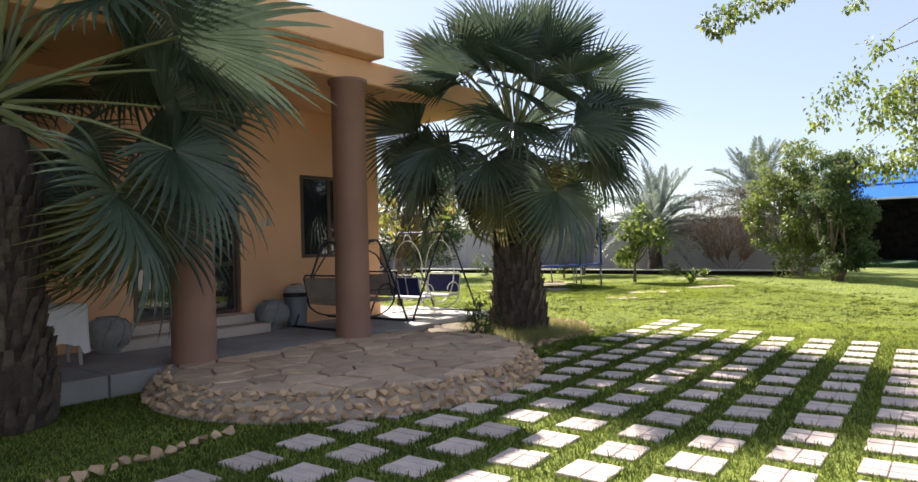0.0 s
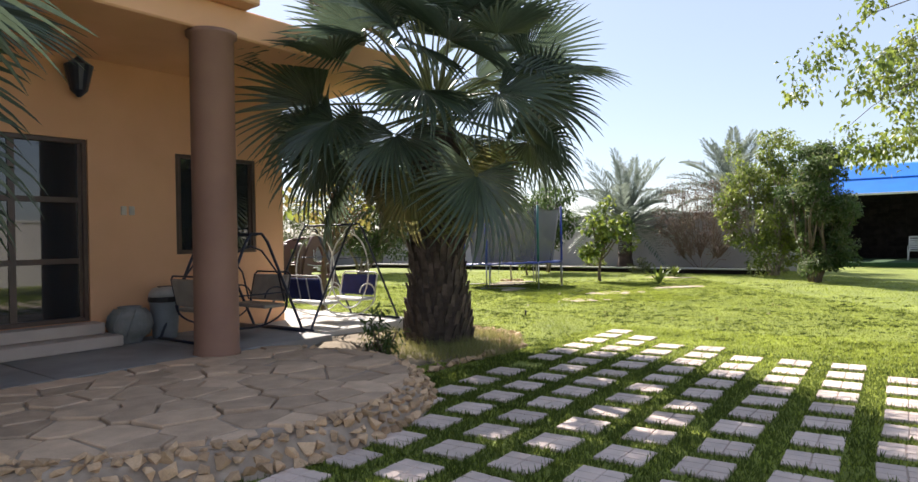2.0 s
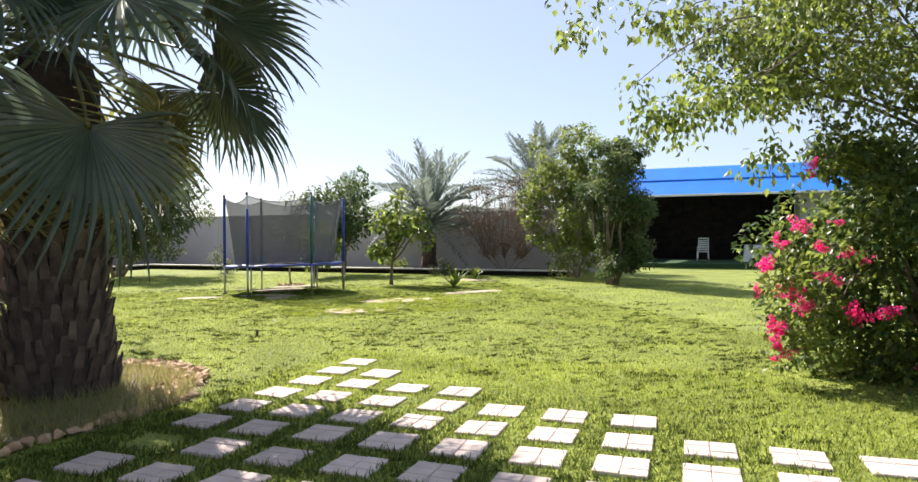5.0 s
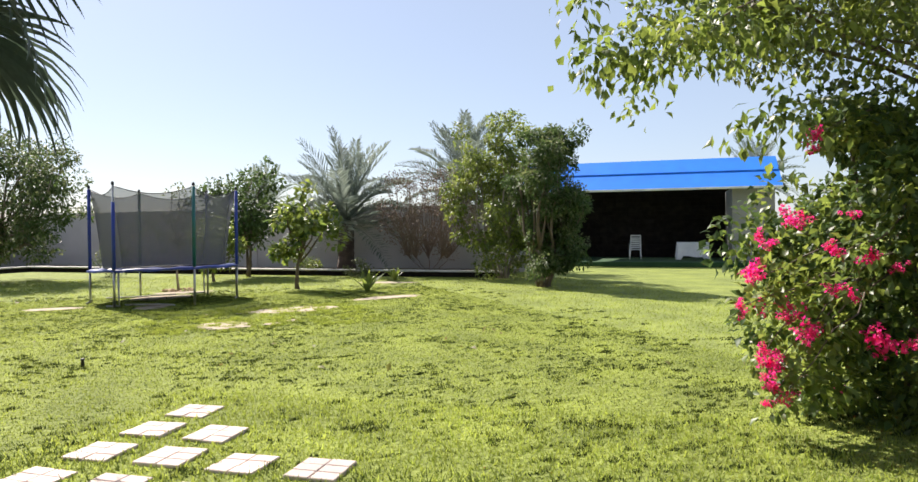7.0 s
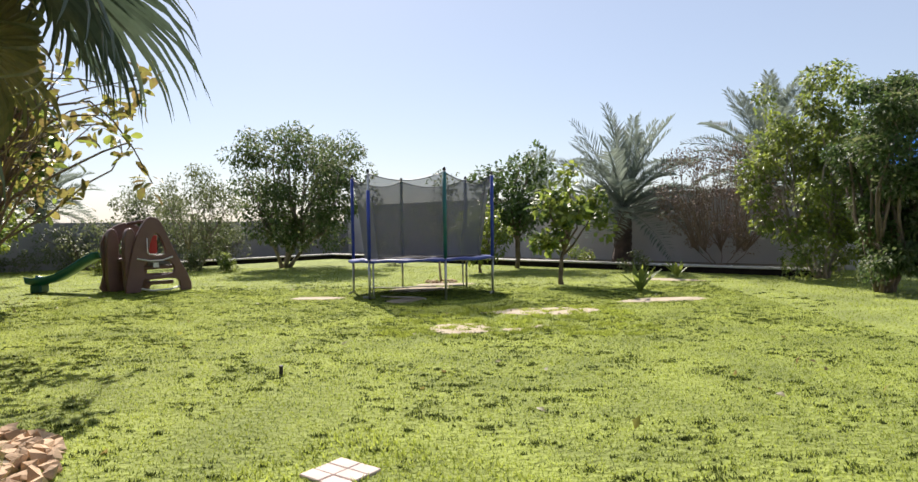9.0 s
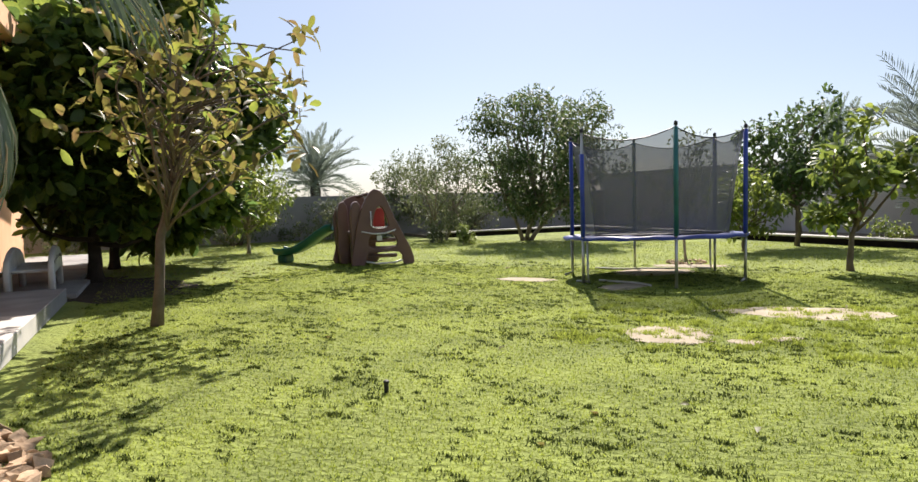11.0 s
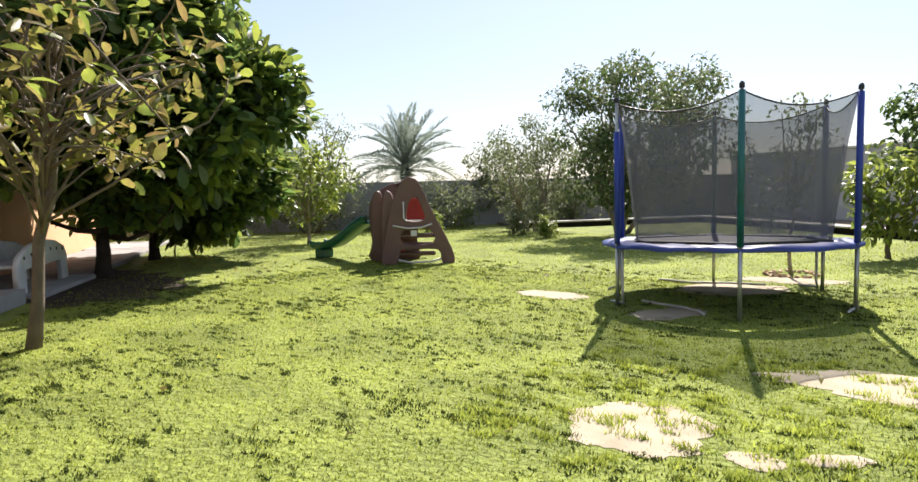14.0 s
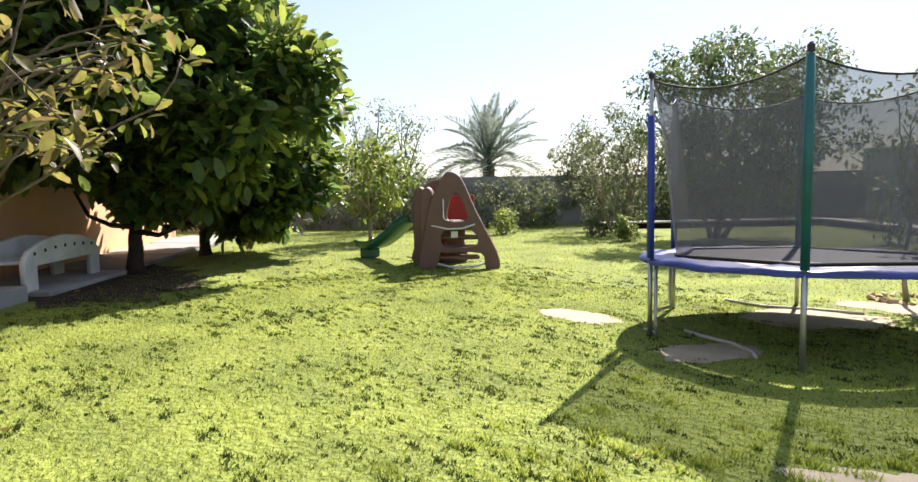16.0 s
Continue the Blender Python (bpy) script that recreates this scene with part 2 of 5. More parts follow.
# ---- mesh building ----
class Build:
    """Collects vertices and faces of one mesh."""

    def __init__(self):
        self.v, self.f = [], []

    def add(self, verts, faces):
        k = len(self.v)
        self.v.extend(tuple(p) for p in verts)
        self.f.extend(tuple(i + k for i in f) for f in faces)

    def box(self, c, size, m=None, bevel=0.0):
        x, y, z = (s / 2 for s in size)
        if bevel:
            b = min(bevel, x * 0.9, y * 0.9, z * 0.9)
            pts = []
            for sx in (-1, 1):
                for sy in (-1, 1):
                    for sz in (-1, 1):
                        pts += [(sx * (x - b), sy * (y - b), sz * z), (sx * (x - b), sy * y, sz * (z - b)), (sx * x, sy * (y - b), sz * (z - b))]
            bm = bmesh.new()
            vs = [bm.verts.new(p) for p in pts]
            bmesh.ops.convex_hull(bm, input=vs)
            bm.verts.index_update()
            verts, faces = [v.co.copy() for v in bm.verts], [[v.index for v in f.verts] for f in bm.faces]
            bm.free()
        else:
            verts = [Vector((sx * x, sy * y, sz * z)) for sx in (-1, 1) for sy in (-1, 1) for sz in (-1, 1)]
            faces = [(0, 1, 3, 2), (4, 6, 7, 5), (0, 4, 5, 1), (2, 3, 7, 6), (0, 2, 6, 4), (1, 5, 7, 3)]
        m = m or Matrix()
        self.add([m @ (v + Vector(c)) for v in verts], faces)
        return self

    def tube(self, path, radius, n=8, closed=False):
        path = [Vector(p) for p in path]
        k = len(path)
        rad = radius if isinstance(radius, (list, tuple)) else [radius] * k
        verts, faces = [], []
        side = None
        for i, p in enumerate(path):
            a = path[(i - 1) % k] if closed or i else path[0]
            b = path[(i + 1) % k] if closed or i < k - 1 else path[-1]
            d = (b - a).normalized()
            if side is None:
                side = d.orthogonal().normalized()
            side = (side - d * side.dot(d)).normalized()
            up = d.cross(side)
            for j in range(n):
                t = 2 * math.pi * j / n
                verts.append(p + (side * math.cos(t) + up * math.sin(t)) * rad[i])
        for i in range(k if closed else k - 1):
            for j in range(n):
                a, b = i * n, ((i + 1) % k) * n
                faces.append((a + j, a + (j + 1) % n, b + (j + 1) % n, b + j))
        if not closed:
            faces += [tuple(range(n - 1, -1, -1)), tuple(range((k - 1) * n, k * n))]
        self.add(verts, faces)
        return self

    def lathe(self, profile, n=24, c=(0, 0, 0)):
        verts, faces = [], []
        for r, z in profile:
            for j in range(n):
                t = 2 * math.pi * j / n
                verts.append((c[0] + r * math.cos(t), c[1] + r * math.sin(t), c[2] + z))
        for i in range(len(profile) - 1):
            for j in range(n):
                faces.append((i * n + j, i * n + (j + 1) % n, (i + 1) * n + (j + 1) % n, (i + 1) * n + j))
        faces += [tuple(range(n - 1, -1, -1)), tuple(range((len(profile) - 1) * n, len(profile) * n))]
        self.add(verts, faces)
        return self

    def prism(self, outline, z0, z1, m=None):
        k = len(outline)
        m = m or Matrix()
        verts = [m @ Vector((x, y, z)) for z in (z0, z1) for x, y in outline]
        faces = [tuple(range(k - 1, -1, -1)), tuple(range(k, 2 * k))] + [(i, (i + 1) % k, k + (i + 1) % k, k + i) for i in range(k)]
        self.add(verts, faces)
        return self

    def mesh(self, name, mat, smooth=False):
        me = bpy.data.meshes.new(name)
        me.from_pydata(self.v, [], self.f)
        if mat:
            me.materials.append(mat)
        if smooth:
            me.polygons.foreach_set("use_smooth", [True] * len(me.polygons))
        me.update()
        return me


def part(name, b, mat, parent=None, label="", smooth=False, m=None):
    ob = new(name, b if isinstance(b, bpy.types.Mesh) else b.mesh(name, mat, smooth))
    ob.parent = parent
    if m is not None:
        ob.matrix_basis = m
    if label:
        tagged(ob, label)
    return ob


def thing(name, m, label, category, group="", kind=""):
    ob = new(name)
    ob.empty_display_size = 0.1
    ob.matrix_basis = m
    return tagged(ob, label, category, group, kind)


def structure(name, b, mat, label, category="", smooth=False):
    ob = new(name, b.mesh(name, mat, smooth))
    return tagged(ob, label, category or name.split("_")[0], kind="structure")


rnd = random.Random(7)

# House frame: s runs along the entrance front towards its corner, d out of the front.
FRONT = Vector((-1.8, 12.9, 0))
SU, SN = Vector((0.64, 0.768, 0)).normalized(), Vector((0.768, -0.64, 0)).normalized()


def at(s, d, z=0.0):
    return FRONT + SU * s + SN * d + Vector((0, 0, z))


def front(s, d, z=0.0):
    """A pose whose x runs along the front (s) and whose y runs into the house."""
    p = at(s, d, z)
    return Matrix(((SU.x, -SN.x, 0, p.x), (SU.y, -SN.y, 0, p.y), (0, 0, 1, p.z), (0, 0, 0, 1)))


# ---- ground ----
def np_mesh(name, verts, faces, mat):
    """A mesh from arrays, all faces with the same number of corners."""
    me = bpy.data.meshes.new(name)
    k = faces.shape[1]
    me.vertices.add(len(verts))
    me.vertices.foreach_set("co", np.asarray(verts, dtype=np.float32).ravel())
    me.loops.add(faces.size)
    me.loops.foreach_set("vertex_index", faces.astype(np.int32).ravel())
    me.polygons.add(len(faces))
    me.polygons.foreach_set("loop_start", np.arange(0, faces.size, k, dtype=np.int32))
    me.materials.append(mat)
    me.update(calc_edges=True)
    return me


ground = Build()
ground.add([(-600, -600, 0), (600, -600, 0), (600, 700, 0), (-600, 700, 0)], [(0, 1, 2, 3)])
structure("ground", ground, M["lawn"], "sunlit green lawn with uneven tufts", "lawn")

# Bare patches in the lawn: centre x, y, half sizes, turn in degrees.
BARE = [(4.5, 17.95, 0.43, 0.46, 20), (5.85, 19.75, 1.0, 0.44, 8), (1.45, 22.0, 0.55, 0.26, 0), (3.4, 23.7, 0.75, 0.55, 30), (3.9, 24.9, 0.7, 0.35, 10),
        (3.3, 21.55, 0.5, 0.3, 60), (8.3, 21.3, 0.75, 0.3, 10), (9.4, 25.6, 0.9, 0.35, -30), (7.6, 21.0, 0.3, 0.16, 0), (5.25, 17.85, 0.16, 0.12, 0), (5.6, 18.1, 0.2, 0.09, 40)]


def bare_patch(x, y, a, b, turn):
    k = 48
    t = radians(turn)
    pts = []
    for i in range(k):
        q = 2 * math.pi * i / k
        r = 1 + 0.28 * noise.noise((math.cos(q) * 1.6 + x, math.sin(q) * 1.6 + y, 3.1)) + 0.16 * noise.noise((math.cos(q) * 6 + x, math.sin(q) * 6, y))
        px, py = a * r * math.cos(q), b * r * math.sin(q)
        pts.append((x + px * math.cos(t) - py * math.sin(t), y + px * math.sin(t) + py * math.cos(t)))
    b = Build()
    inner = [(x + (px - x) * 0.75, y + (py - y) * 0.75) for px, py in pts]
    b.add([(px, py, 0.004) for px, py in pts] + [(px, py, 0.012) for px, py in inner] + [(x, y, 0.006)],
          [(i, (i + 1) % k, k + (i + 1) % k, k + i) for i in range(k)] + [(k + i, k + (i + 1) % k, 2 * k) for i in range(k)])
    return structure("bare_patch", b, M["sand"], "bare pale sand patch worn into the lawn", "sand patch", True)


for row in BARE:
    bare_patch(*row)

# bare soil bed; its dark colour also carries the shade of the trees
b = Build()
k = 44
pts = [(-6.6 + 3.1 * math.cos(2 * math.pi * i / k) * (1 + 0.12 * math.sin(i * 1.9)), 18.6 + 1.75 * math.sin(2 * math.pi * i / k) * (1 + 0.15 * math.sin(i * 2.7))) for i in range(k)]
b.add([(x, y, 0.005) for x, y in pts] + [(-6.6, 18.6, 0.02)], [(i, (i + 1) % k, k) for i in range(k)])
structure("tree_bed", b, M["shade_soil"], "bare soil under the broad-leaved trees, darkened for their shade", "soil bed", True)

# ---- house ----
HC = 0.53  # the front's corner
L0 = front(0, 0)
house = thing("house", L0, "orange plastered villa with columned porch and flat roof", "house", kind="structure")
T = 0.28
for s0, s1, z0, z1 in [(-14, -4.30, 0, 4.0), (-4.30, -2.57, 2.92, 4.0), (-4.30, -2.57, 0, 0.54), (-2.57, -1.36, 0, 4.0), (-1.36, 0.0, 0, 1.38), (-1.36, 0.0, 2.85, 4.0), (0.0, HC, 0, 4.0)]:
    part("wall", Build().box(((s0 + s1) / 2, T / 2, (z0 + z1) / 2), (s1 - s0, T, z1 - z0)), M["plaster"], house, "orange painted plaster wall")
# side wall, turned a little, with a window
SIDE = Matrix.Translation((HC, T, 0)) @ pose(0, 0, 0, 0, 0, 93.6)
for x0, x1, z0, z1 in [(0, 5.1, 0, 4.0), (5.1, 7.0, 0, 1.15), (5.1, 7.0, 2.6, 4.0), (7.0, 15.6, 0, 4.0)]:
    part("side_wall", Build().box(((x0 + x1) / 2, T / 2, (z0 + z1) / 2), (x1 - x0, T, z1 - z0), SIDE), M["plaster"], house, "orange side wall in sun")
b = Build()
b.box((-7.2, 15.72, 2.0), (13.4, 0.25, 4.0)).box((-13.9, 7.9, 2.0), (0.25, 15.3, 4.0))
part("back_wall", b, M["plaster"], house)
b = Build()
b.box((-6.35, 6.9, 4.185), (15.4, 18.2, 0.36), bevel=0.02)
part("roof", b, M["plaster"], house, "deep flat orange roof edge")
b = Build()
b.box((-6.9, 7.8, 3.97), (13.0, 15.0, 0.05))
part("ceiling", b, M["plaster"], house)
b = Build()
b.box((-3.45, -1.20, 4.58), (3.7, 2.5, 0.42), bevel=0.02)
part("porch_roof", b, M["plaster"], house, "projecting orange porch roof")
for s, d in ((-4.54, 2.08), (-2.05, 2.10)):
    b = Build()
    b.lathe([(0.27, 0.20), (0.27, 0.25), (0.255, 0.29), (0.25, 1.5), (0.25, 3.93), (0.29, 3.96), (0.29, 4.01)], 40, (s, -d, 0))
    part("column", b, M["column"], house, "round brown painted column", True)
# lamp on the wall
b = Build()
b.lathe([(0.02, -0.30), (0.10, -0.22), (0.15, 0.0), (0.17, 0.10), (0.08, 0.16), (0.02, 0.22)], 16, (-2.75, -0.22, 3.72))
b.box((-2.75, -0.06, 3.78), (0.05, 0.2, 0.05)).box((-2.75, -0.015, 3.78), (0.14, 0.03, 0.22), bevel=0.01)
tagged(part("wall_lamp", b, M["metal_dark"], None, m=L0, smooth=False), "dark metal wall lantern beside the entrance", "wall lamp")


def window(name, m, w, h, panes, label, bars=0):
    win = thing(name, m, label, "window", kind="structure")
    f = 0.06
    for dx, dz, sx, sz in ((-w / 2 + f / 2, 0, f, h), (w / 2 - f / 2, 0, f, h), (0, h / 2 - f / 2, w - 2 * f, f), (0, -h / 2 + f / 2, w - 2 * f, f)):
        part("frame", Build().box((dx, 0, dz), (sx, 0.10, sz), bevel=0.008), M["frame"], win)
    inner = w - 2 * f
    for i in range(panes):
        pw = inner / panes
        x = -inner / 2 + pw * (i + 0.5)
        y = 0.012 * (i % 2)
        sash = part("sash", Build().box((x - pw / 2 + 0.02, y, 0), (0.04, 0.05, h - 2 * f)).box((x + pw / 2 - 0.02, y, 0), (0.04, 0.05, h - 2 * f)), M["frame"], win)
        part("pane", Build().box((x, y, 0), (pw - 0.08, 0.008, h - 2 * f)), M["glass"], sash, "dark reflecting glass")
        for k in range(bars):
            part("rail", Build().box((x, y - 0.02, -h / 2 + h * (k + 1) / (bars + 1)), (pw - 0.08, 0.03, 0.07), bevel=0.006), M["frame"], win)
    return win


window("window_1", L0 @ Matrix.Translation((-0.68, 0.06, 2.115)), 1.36, 1.47, 2, "dark brown aluminium window in the orange front")
window("door_1", L0 @ Matrix.Translation((-3.435, 0.08, 1.73)), 1.73, 2.38, 2, "dark brown glazed entrance door above two steps", 2)
window("window_2", L0 @ SIDE @ Matrix.Translation((6.05, T - 0.06, 1.875)), 1.9, 1.45, 2, "dark window in the sunlit side wall")
for i, (x0, x1, dd, z0, z1) in enumerate(((-4.65, -2.52, 0.30, 0.39, 0.535), (-4.85, -2.42, 0.58, 0.24, 0.386))):
    ob = structure("step_%d" % (i + 1), Build().box(((x0 + x1) / 2, -dd / 2, (z0 + z1) / 2), (x1 - x0, dd, z1 - z0), bevel=0.012), M["marble"], "pale stone entrance step", "step")
    ob.matrix_basis = L0
for x in (-2.12, -2.01):
    tagged(part("light_switch", Build().box((x, -0.012, 2.0), (0.075, 0.022, 0.12), bevel=0.006).box((x, -0.026, 2.0), (0.03, 0.008, 0.05)), M["switch"], None, m=L0), "ivory outdoor switch plate on the orange wall", "switch")

# porch slab, its joints, and the pale slab beyond the corner
slab = thing("porch_floor", L0, "grey concrete porch floor with joints", "floor", kind="structure")
for i in range(6):
    s1 = -0.30 - i * 1.75
    part("floor_panel", Build().box((s1 - 0.87, -1.07, 0.12), (1.735, 2.14, 0.24), bevel=0.008), M["slab"], slab)
terrace = thing("garden_slab", L0, "pale concrete slab beside the house corner", "paving", kind="structure")
for x, y, sx, sy, z in ((0.25, -0.90, 1.09, 1.75, 0.222), (1.32, -0.90, 1.05, 1.75, 0.226), (1.18, 1.15, 1.24, 2.34, 0.224), (1.18, 3.72, 1.24, 2.8, 0.22), (1.1, 6.7, 1.6, 2.5, 0.08), (0.9, 9.3, 1.6, 2.6, 0.08), (0.7, 12.2, 1.8, 3.1, 0.08), (0.5, 15.0, 1.8, 2.4, 0.08)):
    part("floor_panel", Build().box((x, y, z / 2), (sx - 0.012, sy - 0.012, z), bevel=0.008), M["coping"] if y < 3 else M["slab"], terrace)

# ---- boundary walls ----
def wall_run(name, p0, p1, h, t, mat, label, cope=True):
    p0, p1 = Vector((*p0, 0)), Vector((*p1, 0))
    d = p1 - p0
    m = Matrix.Translation((p0 + p1) / 2) @ Matrix.Rotation(math.atan2(d.y, d.x), 4, "Z")
    w = thing(name, m, label, "wall", kind="structure")
    n = max(1, round(d.length / 4.0))
    part("wall_face", Build().box((0, 0, h / 2), (d.length, t, h)), mat, w)
    for i in range(n + 1):
        part("pilaster", Build().box((-d.length / 2 + d.length * i / n, 0, h / 2), (0.32, t + 0.06, h), bevel=0.01), mat, w)
    if cope:
        part("coping", Build().box((0, 0, h + 0.04), (d.length + 0.2, t + 0.12, 0.08), bevel=0.01), M["coping"], w)
    return w


WS, WD = 22.8, -19.5
c0, c1 = at(WS, WD), at(WS, 3.4)
wall_run("wall_north", c0[:2], c1[:2], 2.42, 0.2, M["wall"], "long grey rendered garden wall with pale coping")
c2 = at(-6, WD)
wall_run("wall_west", c0[:2], c2[:2], 1.72, 0.2, M["wall_dark"], "low grey block wall behind shrubs", False)
# planted bed between kerb and wall
b = Build()
b.prism([at(19.75, 3.2)[:2], at(WS - 0.1, 3.2)[:2], at(WS - 0.1, WD + 0.1)[:2], at(12.5, WD + 0.1)[:2], at(12.5, -16.8)[:2], at(19.75, -16.8)[:2]][::-1], 0, 0.10)
structure("planting_bed", b, M["soil"], "dry soil bed along the garden wall", "soil bed")
for p0, p1, nm in ((at(19.6, 3.2), at(19.6, -16.5), "kerb_1"), (at(19.75, -16.65), at(12.5, -16.65), "kerb_2")):
    d = p1 - p0
    k = thing(nm, Matrix.Translation((p0 + p1) / 2) @ Matrix.Rotation(math.atan2(d.y, d.x), 4, "Z"), "pale concrete kerb of the planting bed", "kerb", kind="structure")
    n = round(d.length / 1.0)
    for i in range(n):
        part("kerb_stone", Build().box((-d.length / 2 + (i + 0.5) * d.length / n, 0, 0.195), (d.length / n - 0.01, 0.36, 0.05 + 0.006 * (i % 2)), bevel=0.012), M["coping"], k)
    # the shadow band below the pale kerb top is painted as a near-black face
    part("kerb_base", Build().box((0, 0, 0.085), (d.length, 0.24, 0.17)), M["shaded_stone"], k, "kerb face coloured near black for its shade")

# closing walls and hedge line behind the walker
wall_run("wall_east", at(26, 19)[:2], at(-20, 19)[:2], 2.4, 0.2, M["wall"], "grey rendered garden wall")
wall_run("wall_south", at(-20, 19)[:2], at(-20, -4)[:2], 2.4, 0.2, M["wall"], "grey rendered garden wall")


# ---- vegetation ----
def leaf_mesh(name, centres, radii, per, length, width, mat, seed, up=0.3, curl=0.25, shell=0.55, broad=False):
    """Leaves as folded blades round clump centres: two triangles a side."""
    g = np.random.default_rng(seed)
    centres, radii = np.asarray(centres, float), np.asarray(radii, float)
    n = len(centres) * per
    idx = np.repeat(np.arange(len(centres)), per)
    out = g.normal(size=(n, 3))
    out /= np.linalg.norm(out, axis=1)[:, None]
    r = radii[idx] * (shell + (1 - shell) * g.random(n))
    pos = centres[idx] + out * r[:, None] * np.array([1, 1, 0.85])
    axis = out * 0.7 + g.normal(size=(n, 3)) * 0.6 + np.array([0, 0, -up])
    axis /= np.linalg.norm(axis, axis=1)[:, None]
    side = np.cross(axis, g.normal(size=(n, 3)) * 0.5 + np.array([0, 0, 1.0]))
    side /= np.linalg.norm(side, axis=1)[:, None] + 1e-9
    nrm = np.cross(side, axis)
    ln = (length * (0.65 + 0.7 * g.random(n)))[:, None]
    wd = (width * (0.65 + 0.7 * g.random(n)))[:, None]
    base, tip = pos, pos + axis * ln - nrm * ln * curl
    ml = pos + axis * ln * 0.55 + side * wd * 0.5 + nrm * wd * 0.15
    mr = pos + axis * ln * 0.55 - side * wd * 0.5 + nrm * wd * 0.15
    mid = pos + axis * ln * 0.6 - nrm * wd * 0.05
    verts = np.stack([base, ml, tip, mr, mid], 1).reshape(-1, 3)
    if broad:
        q = [pos + axis * ln * f + side * wd * h * s + nrm * (wd * abs(h) * 0.3 - ln * curl * f * f) for f, h, s in ((0, 0, 1), (0.22, 0.30, 1), (0.55, 0.50, 1), (0.85, 0.38, 1), (1.0, 0, 1), (0.85, 0.38, -1), (0.55, 0.50, -1), (0.22, 0.30, -1), (0.55, 0.0, 1))]
        k = (np.arange(n) * 9)[:, None]
        faces = np.concatenate([k + np.array([i, 8, (i + 1) % 8]) for i in range(8)], 0)
        return np_mesh(name, np.stack(q, 1).reshape(-1, 3), faces, mat)
    k = (np.arange(n) * 5)[:, None]
    faces = np.concatenate([k + np.array([0, 4, 1]), k + np.array([1, 4, 2]), k + np.array([4, 3, 2]), k + np.array([0, 3, 4])], 0)
    return np_mesh(name, verts, faces, mat)


def clumps(n, centre, half, r0, r1, seed, hollow=0.35, lumpy=0.35):
    """Clump centres inside an uneven ellipsoid."""
    g = random.Random(seed)
    pts, rad = [], []
    while len(pts) < n:
        v = Vector((g.uniform(-1, 1), g.uniform(-1, 1), g.uniform(-1, 1)))
        q = v.length
        edge = 1 + lumpy * noise.noise(v.normalized() * 1.7 + Vector((seed, 0, 0)))
        if hollow < q < edge:
            pts.append(Vector(centre) + Vector((v.x * half[0], v.y * half[1], v.z * half[2])))
            rad.append(g.uniform(r0, r1))
    return pts, rad


def limb_path(a, b, g, sag=0.15, k=5):
    a, b = Vector(a), Vector(b)
    pts = []
    off = Vector((g.uniform(-1, 1), g.uniform(-1, 1), g.uniform(0, 1))) * (b - a).length * sag
    for i in range(k + 1):
        t = i / k
        pts.append(a.lerp(b, t) + off * math.sin(t * math.pi) + Vector((g.uniform(-1, 1), g.uniform(-1, 1), g.uniform(-1, 1))) * 0.03 * (b - a).length * math.sin(t * math.pi))
    return pts


def tree(name, x, y, stems, fork, r0, centre, half, n, r_clump, per, leaf, mat, bark, label, seed, limbs=10, hollow=0.35, lumpy=0.35, category="tree", up=0.3, shell=0.55, extra=None, second=None, low=0.75, lean=0.5, limb_r=0.42, sag=0.12, broad=False):
    """A tapered trunk (or several stems), limbs to the clumps, and leaves."""
    g = random.Random(seed)
    t = thing(name, pose(x, y, 0), label, category)
    pts, rad = clumps(n, centre, half, r_clump[0], r_clump[1], seed, hollow, lumpy)
    own = len(pts)
    if extra:
        for p, r in extra:
            pts.append(Vector(p))
            rad.append(r)
    tops = []
    for i in range(stems):
        a = 2 * math.pi * i / stems + seed
        spread = 0.0 if stems == 1 else 1.0
        foot = Vector((math.cos(a) * 0.12 * spread, math.sin(a) * 0.12 * spread, -0.03))
        top = Vector((centre[0] * lean + math.cos(a) * half[0] * 0.45 * spread, centre[1] * lean + math.sin(a) * half[1] * 0.45 * spread, fork))
        path = limb_path(foot, top, g, 0.05, 6)
        k = len(path)
        part("trunk", Build().tube(path, [r0 * (1.25 if j == 0 else 1.0) * (1 - 0.5 * j / k) / (1 if stems == 1 else 1.5) for j in range(k)], 10), bark, t, smooth=True)
        tops.append(top)
    order = sorted(range(own), key=lambda i: g.random())[:limbs]
    for i in order:
        top = min(tops, key=lambda q: (q - pts[i]).length)
        start = top * g.uniform(low, 1.0)
        path = limb_path(start, pts[i], g, sag, 5)
        part("limb", Build().tube(path, [r0 * limb_r * (1 - 0.85 * j / 5) + 0.006 for j in range(6)], 6), bark, t, smooth=True)
    part("crown", leaf_mesh("crown", pts, rad, per, leaf[0], leaf[1], mat, seed, up, shell=shell, broad=broad), None, t)
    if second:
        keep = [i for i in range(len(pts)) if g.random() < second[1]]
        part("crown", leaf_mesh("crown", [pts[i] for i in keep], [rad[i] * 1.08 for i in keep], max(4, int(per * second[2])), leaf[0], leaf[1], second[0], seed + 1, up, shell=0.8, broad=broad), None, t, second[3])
    return t


